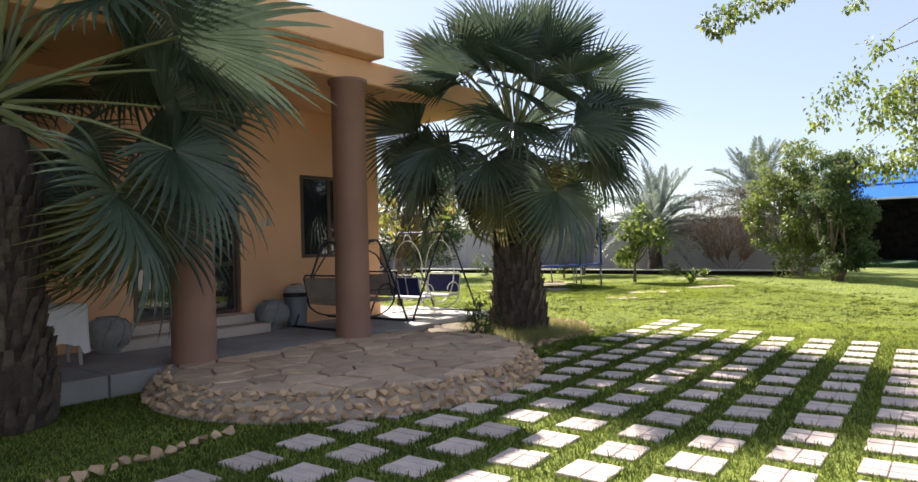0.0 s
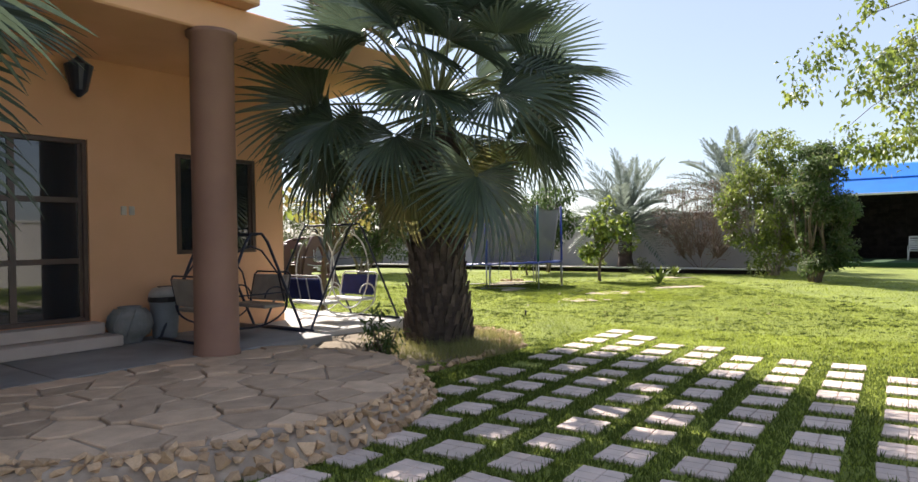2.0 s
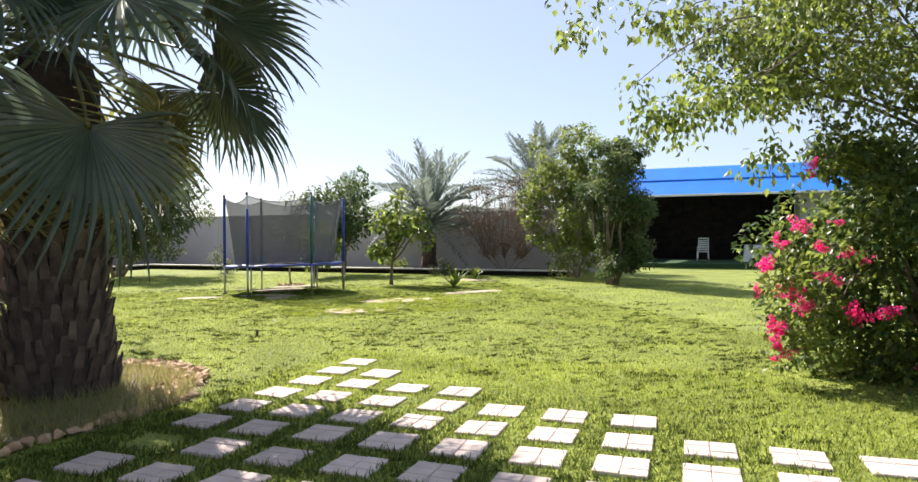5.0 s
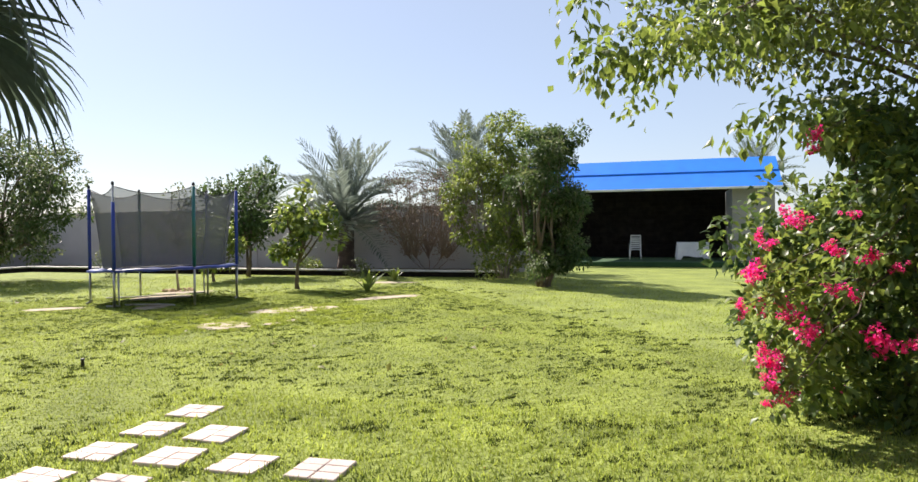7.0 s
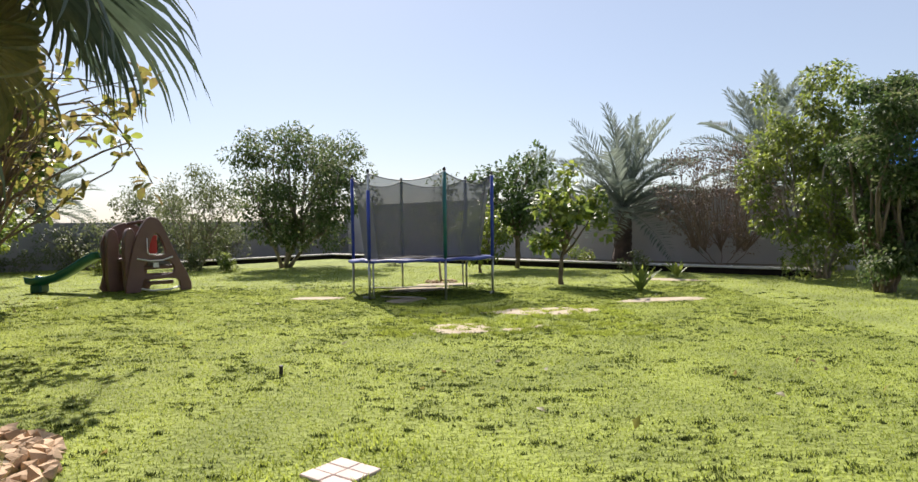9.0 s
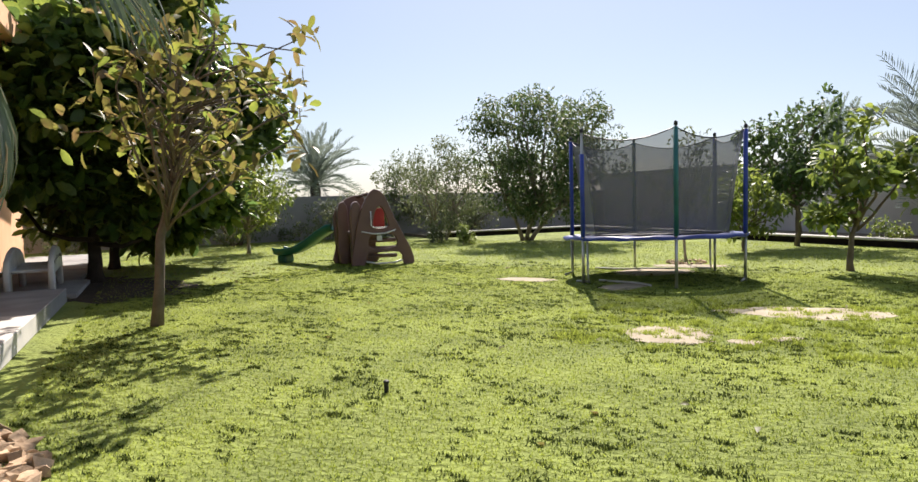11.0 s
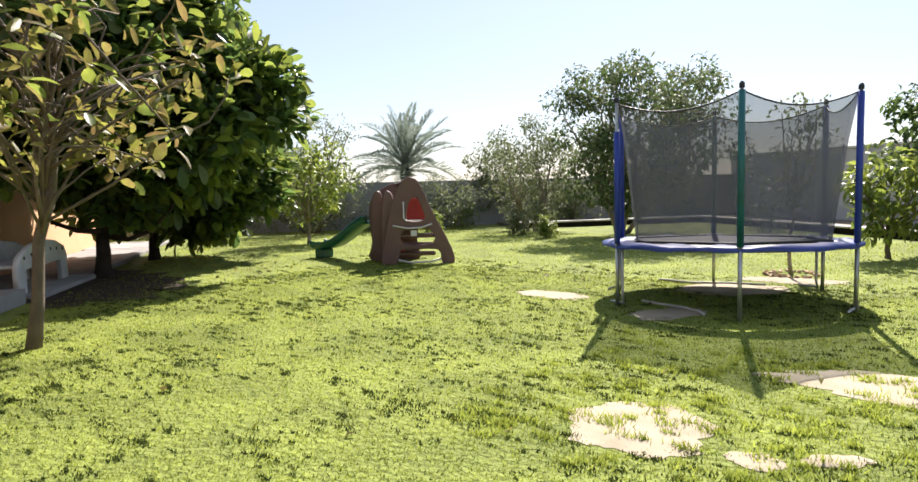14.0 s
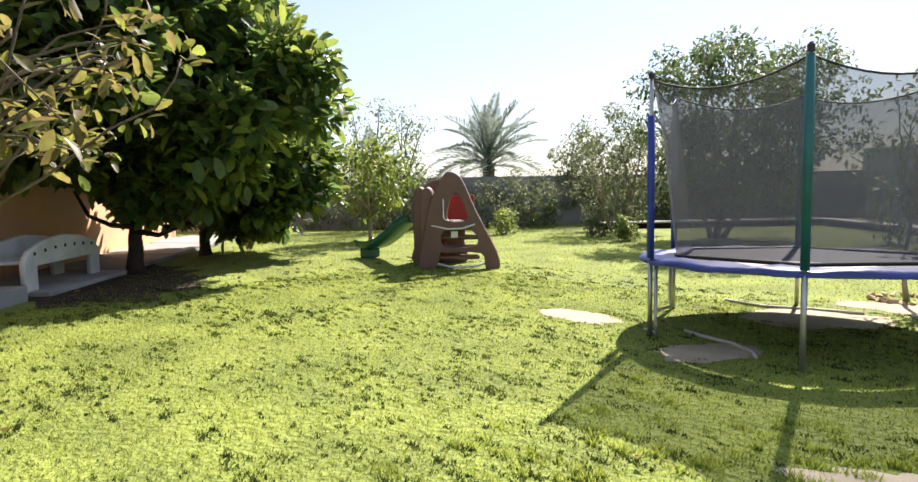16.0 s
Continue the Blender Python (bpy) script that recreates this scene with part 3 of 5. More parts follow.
# fan palms
def fan_frond(name, petiole, blade, droop, segs, old, seed):
    """One fan leaf: petiole along +x, pleated blade of narrow fingers with drooping tips."""
    g = random.Random(seed)
    st = Build()
    path = [(petiole * t, 0, 0.10 * math.sin(t * math.pi) * petiole * 0.5) for t in (0, 0.25, 0.5, 0.75, 1.0)]
    st.tube(path, [0.032, 0.022, 0.018, 0.015, 0.012], 5)
    bl = Build()
    spread = radians(112)
    nod = 0.12 + 0.75 * droop  # the blade nods down from the end of its stalk
    cn, sn = math.cos(nod), math.sin(nod)
    for i in range(segs):
        a = -spread + 2 * spread * i / (segs - 1)
        ln = blade * (1.0 - 0.30 * (abs(a) / spread) ** 2) * g.uniform(0.9, 1.06)
        ca, sa = math.cos(a), math.sin(a)
        w = 2 * spread * blade / segs
        twist = g.uniform(-0.3, 0.3)
        dr = droop * g.uniform(0.6, 1.4)
        sway = g.uniform(-0.05, 0.05)
        rows = []
        for t, wf in ((0.03, 0.04), (0.3, 0.31), (0.52, 0.53), (0.68, 0.40), (0.84, 0.25), (0.94, 0.13), (1.0, 0.01)):
            fall = dr * ln * (0.9 * max(0.0, t - 0.25) ** 2 + 1.6 * max(0.0, t - 0.6) ** 2)
            reach = ln * t * (1 - 0.25 * dr * max(0, t - 0.5))
            px, py = reach * ca, reach * sa + sway * max(0.0, t - 0.5) * ln
            pz = -fall + 0.14 * blade * t * (1 - ca) * (1 if not old else 0.3)
            h = w * wf * 0.5
            fold = h * 0.6
            rows += [(px - sa * h, py + ca * h, pz + fold + twist * h), (px, py, pz - fold * 0.4), (px + sa * h, py - ca * h, pz + fold - twist * h)]
        verts = [(petiole + x * cn + z * sn, y, z * cn - x * sn) for x, y, z in rows]
        bl.add(verts, [(o + q, o + q + 1, o + q + 4, o + q + 3) for o in range(0, 18, 3) for q in (0, 1)])
    nb = len(bl.f)
    bl.add(st.v, st.f)
    me = bl.mesh(name, M["fan_old"] if old else M["fan"])
    me.materials.append(M["petiole"])
    me.polygons.foreach_set("material_index", [0] * nb + [1] * (len(bl.f) - nb))
    return me


FANS = [fan_frond("frond", 1.32, 1.16, d, 44, o, s) for s, (d, o) in enumerate(((0.05, False), (0.12, False), (0.20, False), (0.34, False), (0.85, True)))]


def fan_palm(x, y, z0, trunk_h, r_base, r_top, label, seed, count=40, size=1.0, skip=None):
    g = random.Random(seed)
    t = thing("fan_palm", pose(x, y, 0), label, "palm tree")
    prof = [(r_base * 1.02, -0.02), (r_base * 1.08, 0.15), (r_base, 0.5), (r_base * 0.86, 1.0), (r_top * 1.05, 1.6), (r_top, trunk_h - 0.3), (r_top * 0.8, trunk_h)]
    part("trunk", Build().lathe(prof, 22), M["bark"], t, "brown fibrous trunk")
    # split leaf bases on the trunk
    boots = []
    for v in range(4):
        bb = Build()
        w, h = 0.11, 0.20
        j = [g.uniform(-0.02, 0.02) for _ in range(8)]
        bb.add([(0.0, -w / 2, -0.10), (0.0, w / 2, -0.10), (0.05 + j[0], -w * 0.45, 0.02), (0.05 + j[1], w * 0.45, 0.02), (0.075 + j[2], -w * 0.3 + j[3], h + j[4]), (0.075 + j[5], w * 0.3, h + j[6]), (0.045, -w * 0.25, h * 0.95), (0.045, w * 0.25, h * 0.95), (0.0, -w / 2, 0.0), (0.0, w / 2, 0.0)],
               [(0, 1, 3, 2), (2, 3, 5, 4), (4, 5, 7, 6), (6, 7, 9, 8), (0, 2, 8), (2, 4, 6, 8), (1, 9, 3), (3, 9, 7, 5)])
        boots.append(bb.mesh("leaf_base", M["boot"]))
    n = 0
    z = 0.08
    while z < trunk_h - 0.1 and n < 290:
        rr = np.interp(z, [p[1] for p in prof], [p[0] for p in prof])
        k = max(8, int(2 * math.pi * rr / 0.155))
        for i in range(k):
            a = 2 * math.pi * (i + 0.5 * (n % 2)) / k + g.uniform(-0.1, 0.1)
            ob = part("leaf_base", boots[g.randrange(4)], None, t)
            s = g.uniform(0.6, 0.95)
            ob.matrix_basis = Matrix.Translation((math.cos(a) * rr * 0.97, math.sin(a) * rr * 0.97, z + g.uniform(-0.03, 0.03))) @ Matrix.Rotation(a, 4, "Z") @ Matrix.Rotation(g.uniform(-0.2, 0.25), 4, "Y") @ Matrix.Scale(s, 4)
        n += 1
        z += 0.135
        if n * 18 > 290:
            break
    for i in range(count):
        f = i / (count - 1)
        az = i * 2.39996 + g.uniform(-0.2, 0.2)
        el = radians(80 - 136 * f ** 1.12 + g.uniform(-11, 11))
        if skip and skip(az % (2 * math.pi), el):
            continue
        var = 0 if f < 0.20 else 1 if f < 0.40 else 2 if f < 0.62 else 3 if f < 0.84 else 4
        s = size * (0.80 + 0.26 * min(1, f * 2.2)) * (0.80 if var == 4 else 0.92 if var == 3 else 1.0) * g.uniform(0.9, 1.08)
        zc = z0 + 0.55 * (1 - f)
        m = Matrix.Translation((math.cos(az) * 0.12, math.sin(az) * 0.12, zc)) @ Matrix.Rotation(az, 4, "Z") @ Matrix.Rotation(-el, 4, "Y") @ Matrix.Rotation(g.uniform(-1.0, 1.0), 4, "X") @ Matrix.Scale(s, 4)
        part("frond", FANS[var], None, t, m=m)
    return t


# date palms
def date_frond(name, length, arch, pairs, seed):
    g = random.Random(seed)
    b = Build()
    pts = []
    for i in range(pairs + 1):
        t = i / pairs
        pts.append(Vector((length * t * (1 - 0.18 * arch * t), 0, length * (0.25 * t - arch * 0.55 * t * t))))
    b.tube(pts[::4] + [pts[-1]], [0.017 * (1 - 0.85 * i / (len(pts[::4]))) for i in range(len(pts[::4]) + 1)], 4)
    for i in range(3, pairs):
        t = i / pairs
        d = (pts[i + 1] - pts[i]).normalized()
        ln = length * 0.17 * math.sin(0.35 + 2.5 * t) * g.uniform(0.85, 1.15)
        for sgn in (-1, 1):
            way = (d * 0.75 + Vector((0, sgn, 0)) * 0.8 + Vector((0, 0, 0.35 + g.uniform(-0.2, 0.25)))).normalized()
            side = way.cross(Vector((0, 0, 1))).normalized() * 0.02 + Vector((0, 0, 0.008))
            p = pts[i]
            b.add([p - side * 0.5, p + way * ln * 0.5 - side, p + way * ln - Vector((0, 0, ln * 0.08)), p + way * ln * 0.5 + side], [(0, 1, 2, 3)])
    return b.mesh(name, M["date"])


DATES = [date_frond("frond", 2.7, a, 46, i + 5) for i, a in enumerate((0.42, 0.75, 1.0))]


def date_palm(x, y, h, r, size, label, seed, count=46):
    g = random.Random(seed)
    t = thing("date_palm", pose(x, y, 0), label, "palm tree")
    part("trunk", Build().lathe([(r * 1.2, -0.02), (r * 1.25, 0.2), (r, 0.6)] + [(r * (1.0 + 0.08 * (k % 2)), 0.6 + (h - 0.6) * k / 10) for k in range(1, 11)] + [(r * 0.5, h + 0.3)], 14), M["bark"], t, smooth=False)
    for i in range(count):
        f = i / (count - 1)
        az = i * 2.39996 + g.uniform(-0.25, 0.25)
        el = radians(74 - 84 * f + g.uniform(-9, 9))
        m = Matrix.Translation((0, 0, h + 0.25 * (1 - f))) @ Matrix.Rotation(az, 4, "Z") @ Matrix.Rotation(-el, 4, "Y") @ Matrix.Rotation(g.uniform(-0.4, 0.4), 4, "X") @ Matrix.Scale(size * g.uniform(0.85, 1.1), 4)
        part("frond", DATES[0 if f < 0.3 else 1 if f < 0.7 else 2], None, t, m=m)
    return t


fan_palm(1.12, 11.75, 3.2, 3.15, 0.45, 0.36, "fan palm with dark green fronds and shaggy brown trunk", 3, 54, 1.08)
fan_palm(-4.15, 6.15, 2.75, 2.7, 0.44, 0.34, "fan palm with pale drooping fronds beside the patio", 11, 60, 1.14, skip=lambda az, el: el < 0.3 and abs((az - 5.1 + math.pi) % (2 * math.pi) - math.pi) < 0.85)
date_palm(9.55, 31.6, 1.75, 0.30, 1.32, "grey-green date palm against the garden wall", 21)
date_palm(13.9, 30.4, 2.75, 0.24, 1.2, "tall date palm behind the garden wall", 22)
date_palm(7.3, 38.5, 2.2, 0.25, 0.9, "date palm behind the garden wall", 24, 34)
date_palm(-12.35, 33.8, 2.1, 0.22, 1.05, "date palm by the low wall", 23, 40)
date_palm(-17.0, 31.5, 1.6, 0.22, 0.8, "date palm behind the low wall", 25, 30)
date_palm(29.0, 30.5, 3.4, 0.22, 1.0, "tall date palm beside the shed", 26, 34)

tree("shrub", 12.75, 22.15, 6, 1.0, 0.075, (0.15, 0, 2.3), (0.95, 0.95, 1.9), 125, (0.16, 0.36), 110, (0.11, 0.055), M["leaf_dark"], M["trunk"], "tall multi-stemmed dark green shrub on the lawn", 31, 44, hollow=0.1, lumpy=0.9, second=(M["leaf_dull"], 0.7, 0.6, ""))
tree("shrub", 13.2, 25.5, 4, 1.1, 0.07, (-0.15, 0.1, 2.55), (1.5, 1.5, 2.35), 150, (0.2, 0.42), 95, (0.13, 0.06), M["leaf_lime"], M["pale_bark"], "tall light green shrub by the kerb", 55, 40, hollow=0.15, lumpy=0.8, second=(M["leaf_dull"], 0.45, 0.5, ""))
tree("sapling", 6.66, 24.6, 1, 0.95, 0.06, (0.2, 0, 1.65), (0.8, 0.8, 1.05), 30, (0.12, 0.27), 26, (0.19, 0.095), M["leaf_lime"], M["trunk"], "young broad-leaved sapling on the lawn", 32, 16, hollow=0.1, lumpy=0.8, second=(M["leaf_dark"], 0.5, 0.7, ""), up=-0.1, broad=True)
tree("garden_tree", 5.9, 30.6, 2, 1.2, 0.09, (0, 0, 2.35), (1.25, 1.25, 1.45), 55, (0.28, 0.45), 60, (0.18, 0.09), M["leaf_dark"], M["trunk"], "dense dark green tree by the kerb", 33, 14)
tree("garden_tree", 4.7, 28.6, 1, 0.5, 0.05, (0, 0, 1.2), (0.8, 0.8, 0.8), 26, (0.2, 0.35), 40, (0.20, 0.09), M["leaf_lime"], M["trunk"], "low bright green shrub behind the trampoline", 34, 10, category="shrub")
tree("garden_tree", -2.3, 32.3, 4, 1.3, 0.11, (0.9, -0.3, 2.75), (2.35, 2.35, 2.1), 170, (0.28, 0.5), 62, (0.14, 0.065), M["leaf_dark"], M["pale_bark"], "large dark olive-green tree near the wall", 35, 40, lumpy=0.7, second=(M["leaf_dull"], 0.8, 0.8, ""))
tree("garden_tree", -5.65, 32.6, 4, 0.9, 0.06, (0, 0, 2.0), (1.5, 1.5, 1.7), 80, (0.25, 0.42), 80, (0.11, 0.05), M["leaf_dull"], M["pale_bark"], "thin pale green tree near the wall", 36, 26)
tree("garden_tree", -8.9, 35.6, 3, 0.9, 0.06, (0, 0, 1.9), (1.7, 1.7, 1.6), 70, (0.25, 0.45), 80, (0.13, 0.06), M["leaf_dull"], M["pale_bark"], "dusty green tree by the low wall", 37, 18)
tree("garden_tree", -8.8, 26.0, 1, 0.8, 0.06, (0, 0, 1.85), (1.2, 1.2, 1.1), 50, (0.22, 0.36), 46, (0.16, 0.08), M["leaf_lime"], M["pale_bark"], "small bright green tree on the lawn", 38, 14)
tree("garden_tree", -12.0, 28.8, 2, 1.2, 0.08, (0, 0, 2.6), (1.7, 1.7, 1.7), 60, (0.3, 0.5), 50, (0.11, 0.05), M["leaf_dull"], M["trunk"], "dusty olive tree behind the lawn", 39, 18)
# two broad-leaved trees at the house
# sunlit rim and dark inside are put into the leaf colours, lime over dark
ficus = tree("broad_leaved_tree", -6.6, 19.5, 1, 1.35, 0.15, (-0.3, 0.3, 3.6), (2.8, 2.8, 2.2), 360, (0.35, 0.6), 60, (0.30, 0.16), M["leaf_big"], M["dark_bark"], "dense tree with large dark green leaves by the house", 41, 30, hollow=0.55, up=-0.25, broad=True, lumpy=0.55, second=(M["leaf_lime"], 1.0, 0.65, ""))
for way in (((0, 0, 0.78), (0.4, 0.3, 0.70), (0.75, 0.55, 0.85), (1.15, 0.75, 1.25), (1.35, 0.95, 1.8)), ((0, 0, 0.85), (-0.35, -0.28, 0.88), (-0.75, -0.55, 1.05), (-1.0, -0.7, 1.5))):
    part("branch", Build().tube([Vector(q) for q in way], [0.055, 0.045, 0.036, 0.026, 0.016][:len(way)], 8), M["dark_bark"], ficus, "low arching branch", True)
# here too the lime outer leaves are coloured as the sunlit rim
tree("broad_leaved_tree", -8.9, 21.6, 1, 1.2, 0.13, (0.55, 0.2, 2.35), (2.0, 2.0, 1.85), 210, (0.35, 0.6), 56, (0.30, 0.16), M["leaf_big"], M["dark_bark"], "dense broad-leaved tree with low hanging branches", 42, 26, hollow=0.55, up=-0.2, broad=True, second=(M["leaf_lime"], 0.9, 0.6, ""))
# sparse yellowing tree, and the one that overhangs the path
tree("sparse_tree", -1.35, 16.55, 1, 3.1, 0.065, (0.5, 0.35, 2.65), (1.6, 1.6, 1.3), 54, (0.12, 0.3), 9, (0.19, 0.085), M["leaf_yellow"], M["trunk"], "sparse small tree with yellowing leaves and bare twigs", 43, 60, hollow=0.25, low=0.36, lean=0.8, limb_r=0.17, sag=0.4, up=-0.3, broad=True, second=(M["leaf_lime"], 0.6, 0.5, "green leaf clusters"))
hang = [((-7.6, -1.2, 4.15), 0.2), ((-7.3, -1.2, 4.3), 0.22), ((-6.9, -1.1, 4.5), 0.22)]
over = tree("overhanging_tree", 10.9, 9.3, 1, 2.2, 0.14, (-0.9, 0.1, 3.95), (2.6, 2.6, 1.75), 160, (0.26, 0.46), 120, (0.075, 0.045), M["leaf_lime"], M["trunk"], "large light green tree with hanging branches", 44, 34, hollow=0.45, up=0.6, extra=hang, limb_r=0.12, second=(M["leaf_dull"], 0.6, 0.7, ""))
spray = []
for i in range(27):  # one bough that droops towards the path
    u, v, w = (i * 0.37) % 1, (i * 0.755) % 1, (i * 0.618) % 1
    spray.append((-4.85 + 1.1 * u + 0.3 * v, 0.5 - 0.55 * u + 0.45 * v, 2.8 - 0.8 * w * (0.4 + 0.6 * u)))
for i in range(140):
    u, v, w = (i * 0.37) % 1, (i * 0.755) % 1, (i * 0.618) % 1
    q = (-2.5 - 3.1 * u ** 1.3, -0.8 + 2.7 * v, 4.7 - 2.5 * w * (0.6 + 0.4 * v))
    if q[1] < 0.9 or q[0] > -3.6:  # the crown opens towards the lawn
        spray.append(q)
part("hanging_leaves", leaf_mesh("hanging_leaves", spray, [0.2 + 0.14 * (i % 3) / 2 for i in range(len(spray))], 34, 0.075, 0.042, M["leaf_lime"], 144, 0.9, shell=0.1), None, over, "loose hanging sprays of small leaves")
g = random.Random(145)
for i in range(0, len(spray), 9):
    q = Vector(spray[i])
    part("twig", Build().tube(limb_path(q + Vector((1.3, 0.1, 0.7)), q, g, 0.12, 5), [0.009, 0.008, 0.007, 0.006, 0.005, 0.003], 5), M["trunk"], over, smooth=True)
bou = tree("bougainvillea", 9.7, 9.95, 5, 0.6, 0.05, (0, 0, 1.25), (1.55, 1.55, 1.4), 150, (0.22, 0.4), 105, (0.09, 0.055), M["leaf_lime"], M["trunk"], "bougainvillea bush with magenta flowers beside the path", 45, 18, hollow=0.5, category="shrub", second=(M["leaf_dark"], 0.9, 0.8, ""))
tree("shrub", 10.6, 8.4, 4, 0.6, 0.05, (0, 0, 1.5), (1.6, 1.9, 1.5), 90, (0.25, 0.45), 60, (0.11, 0.06), M["leaf_dark"], M["trunk"], "dense dark shrub behind the bougainvillea", 46, 12, hollow=0.5)
g = random.Random(9)
BLOOMS = []
for k in range(4):
    cs = [(g.gauss(0, 0.09), g.gauss(0, 0.09), g.gauss(0, 0.07)) for _ in range(6)]
    BLOOMS.append(leaf_mesh("blossom", cs, [0.06] * 6, 22, 0.05, 0.045, M["petal"], 70 + k, 0.1))
for i in range(26):
    a = radians(g.uniform(140, 255))
    e = g.uniform(-0.75, 0.3) if i < 18 else g.uniform(-0.85, 0.1)
    s = g.choice((0.4, 0.5, 0.65, 0.9)) * (0.6 if i < 18 else 0.75)
    part("blossom", BLOOMS[i % 4], None, bou, "magenta papery bracts", m=Matrix.Translation((1.62 * math.cos(a) * math.cos(e), 1.62 * math.sin(a) * math.cos(e), 1.2 + 1.4 * math.sin(e))) @ pose(0, 0, 0, 0, 0, g.uniform(0, 360)) @ Matrix.Scale(s, 4))
OUTER = []
for j, (bx, by, bz, s) in enumerate(((-1.87, 0.3, 1.14, 1.0), (-2.0, 0.34, 0.93, 0.6), (-1.85, 0.18, 0.95, 0.75), (-1.78, -0.06, 0.76, 0.9), (-1.95, 0.21, 0.59, 1.0), (-1.97, 0.11, 0.48, 0.8), (-1.95, -0.01, 0.39, 0.8), (-1.73, -0.18, 1.08, 0.7), (-1.57, 0.11, 2.15, 0.7), (-1.78, -0.26, 1.32, 0.7), (-2.0, 0.11, 0.26, 0.4))):
    for k in range(2):
        part("blossom", BLOOMS[(j + k) % 4], None, bou, "magenta papery bracts", m=Matrix.Translation((bx + g.gauss(0, 0.07) * s, by + g.gauss(0, 0.07) * s, bz + g.gauss(0, 0.05) * s)) @ pose(0, 0, 0, 0, 0, g.uniform(0, 360)) @ Matrix.Scale(0.5 * s, 4))
    part("twig", Build().tube(limb_path(Vector((bx * 0.55, by * 0.55, max(bz, 0.9) + 0.25)), Vector((bx, by, bz)), g, 0.08, 5), [0.009, 0.008, 0.007, 0.006, 0.005, 0.003], 5), M["trunk"], bou, smooth=True)
    OUTER += [(bx * u, by * u, bz + 0.12 * (1 - u)) for u in (0.78, 0.88, 0.97)]
part("outer_leaves", leaf_mesh("outer_leaves", OUTER, [0.16] * len(OUTER), 26, 0.085, 0.05, M["leaf_lime"], 300, 0.3), None, bou)
tree("garden_tree", 3.75, 25.5, 1, 1.3, 0.032, (0, 0, 2.05), (0.65, 0.65, 1.0), 36, (0.1, 0.22), 13, (0.10, 0.05), M["leaf_dull"], M["pale_bark"], "thin young tree in a stone ring behind the trampoline", 47, 26, hollow=0.1, limb_r=0.3)


# ---- paving, patio and stone edges ----
PA, PB = Vector((0.588, 0.809, 0)), Vector((0.809, -0.588, 0))
TURN = math.degrees(math.atan2(PA.y, PA.x))
paving = thing("pavement", pose(0, 0, 0), "square pink pavers set apart in the lawn", "paving", kind="structure")


def paver_mesh(seed):
    g = random.Random(seed)
    b = Build()
    w = 0.345
    b.box((0, 0, 0.004), (w - 0.012, w - 0.012, 0.03))
    for i in range(3):
        for j in range(2):
            b.box((-w / 2 + (i + 0.5) * w / 3, -w / 2 + (j + 0.5) * w / 2, 0.012 + g.uniform(-0.002, 0.003)), (w / 3 - 0.006, w / 2 - 0.006, 0.036), bevel=0.005)
    return b.mesh("paver", M["paver"])


PAVERS = [paver_mesh(i) for i in range(4)]
ENDS = {-1: 7, 0: 6, 1: 5, 2: 5, 3: 4, 4: 4, 5: 4, 6: 3, 7: 3, 8: 3, 9: 2, 10: 2}
g = random.Random(4)
TILES = []
for j, end in ENDS.items():
    for k in range(-20, end + 1):
        if j == -1 and k in (1, 2, 3) and g.random() < 0.5:
            continue
        p = PA * (8.86 + 0.52 * k) + PB * (-3.59 + 0.545 * j)
        TILES.append((p.x, p.y))
        part("paver", PAVERS[g.randrange(4)], None, paving,
             m=Matrix.Translation((p.x + g.uniform(-0.012, 0.012), p.y + g.uniform(-0.012, 0.012), g.uniform(-0.016, -0.006))) @ pose(0, 0, 0, g.uniform(-1, 1), g.uniform(-1, 1), TURN + g.uniform(-2.5, 2.5)))


def clip(poly, px, py, nx, ny):
    """Keeps the side of the polygon for which (p - q) . n <= 0."""
    out = []
    for i in range(len(poly)):
        a, b = poly[i - 1], poly[i]
        da, db = (a[0] - px) * nx + (a[1] - py) * ny, (b[0] - px) * nx + (b[1] - py) * ny
        if (da <= 0) != (db <= 0):
            t = da / (da - db)
            out.append((a[0] + (b[0] - a[0]) * t, a[1] + (b[1] - a[1]) * t))
        if db <= 0:
            out.append(b)
    return out


PC = Vector((-1.22, 8.30, 0))  # middle of the patio
RA, RB = 2.15, 1.98  # half sizes along and across the front
PZ = 0.232


def patio_local(p):
    q = Vector((*p, 0)) - PC
    return q.dot(SU), q.dot(SN)


def patio_world(u, v):
    q = PC + SU * u + SN * v
    return q.x, q.y


edge = [(RA * math.cos(t * math.pi / 24), RB * math.sin(t * math.pi / 24)) for t in range(48)]
patio = thing("patio", pose(0, 0, 0), "raised oval patio of brown flagstones", "patio", kind="structure")
CUT = -(patio_local(at(0, 2.14)[:2])[1])
base = [patio_world(u * 1.02, v * 1.02) for u, v in edge]
part("patio_bed", Build().prism(base, 0.0, PZ - 0.018), M["mortar"], patio, "grey mortar bed")
g = random.Random(12)
seeds = []
for i in range(-6, 7):
    for j in range(-6, 7):
        seeds.append(((i + 0.5 * (j % 2)) * 0.42 + g.uniform(-0.15, 0.15), j * 0.36 + g.uniform(-0.14, 0.14)))
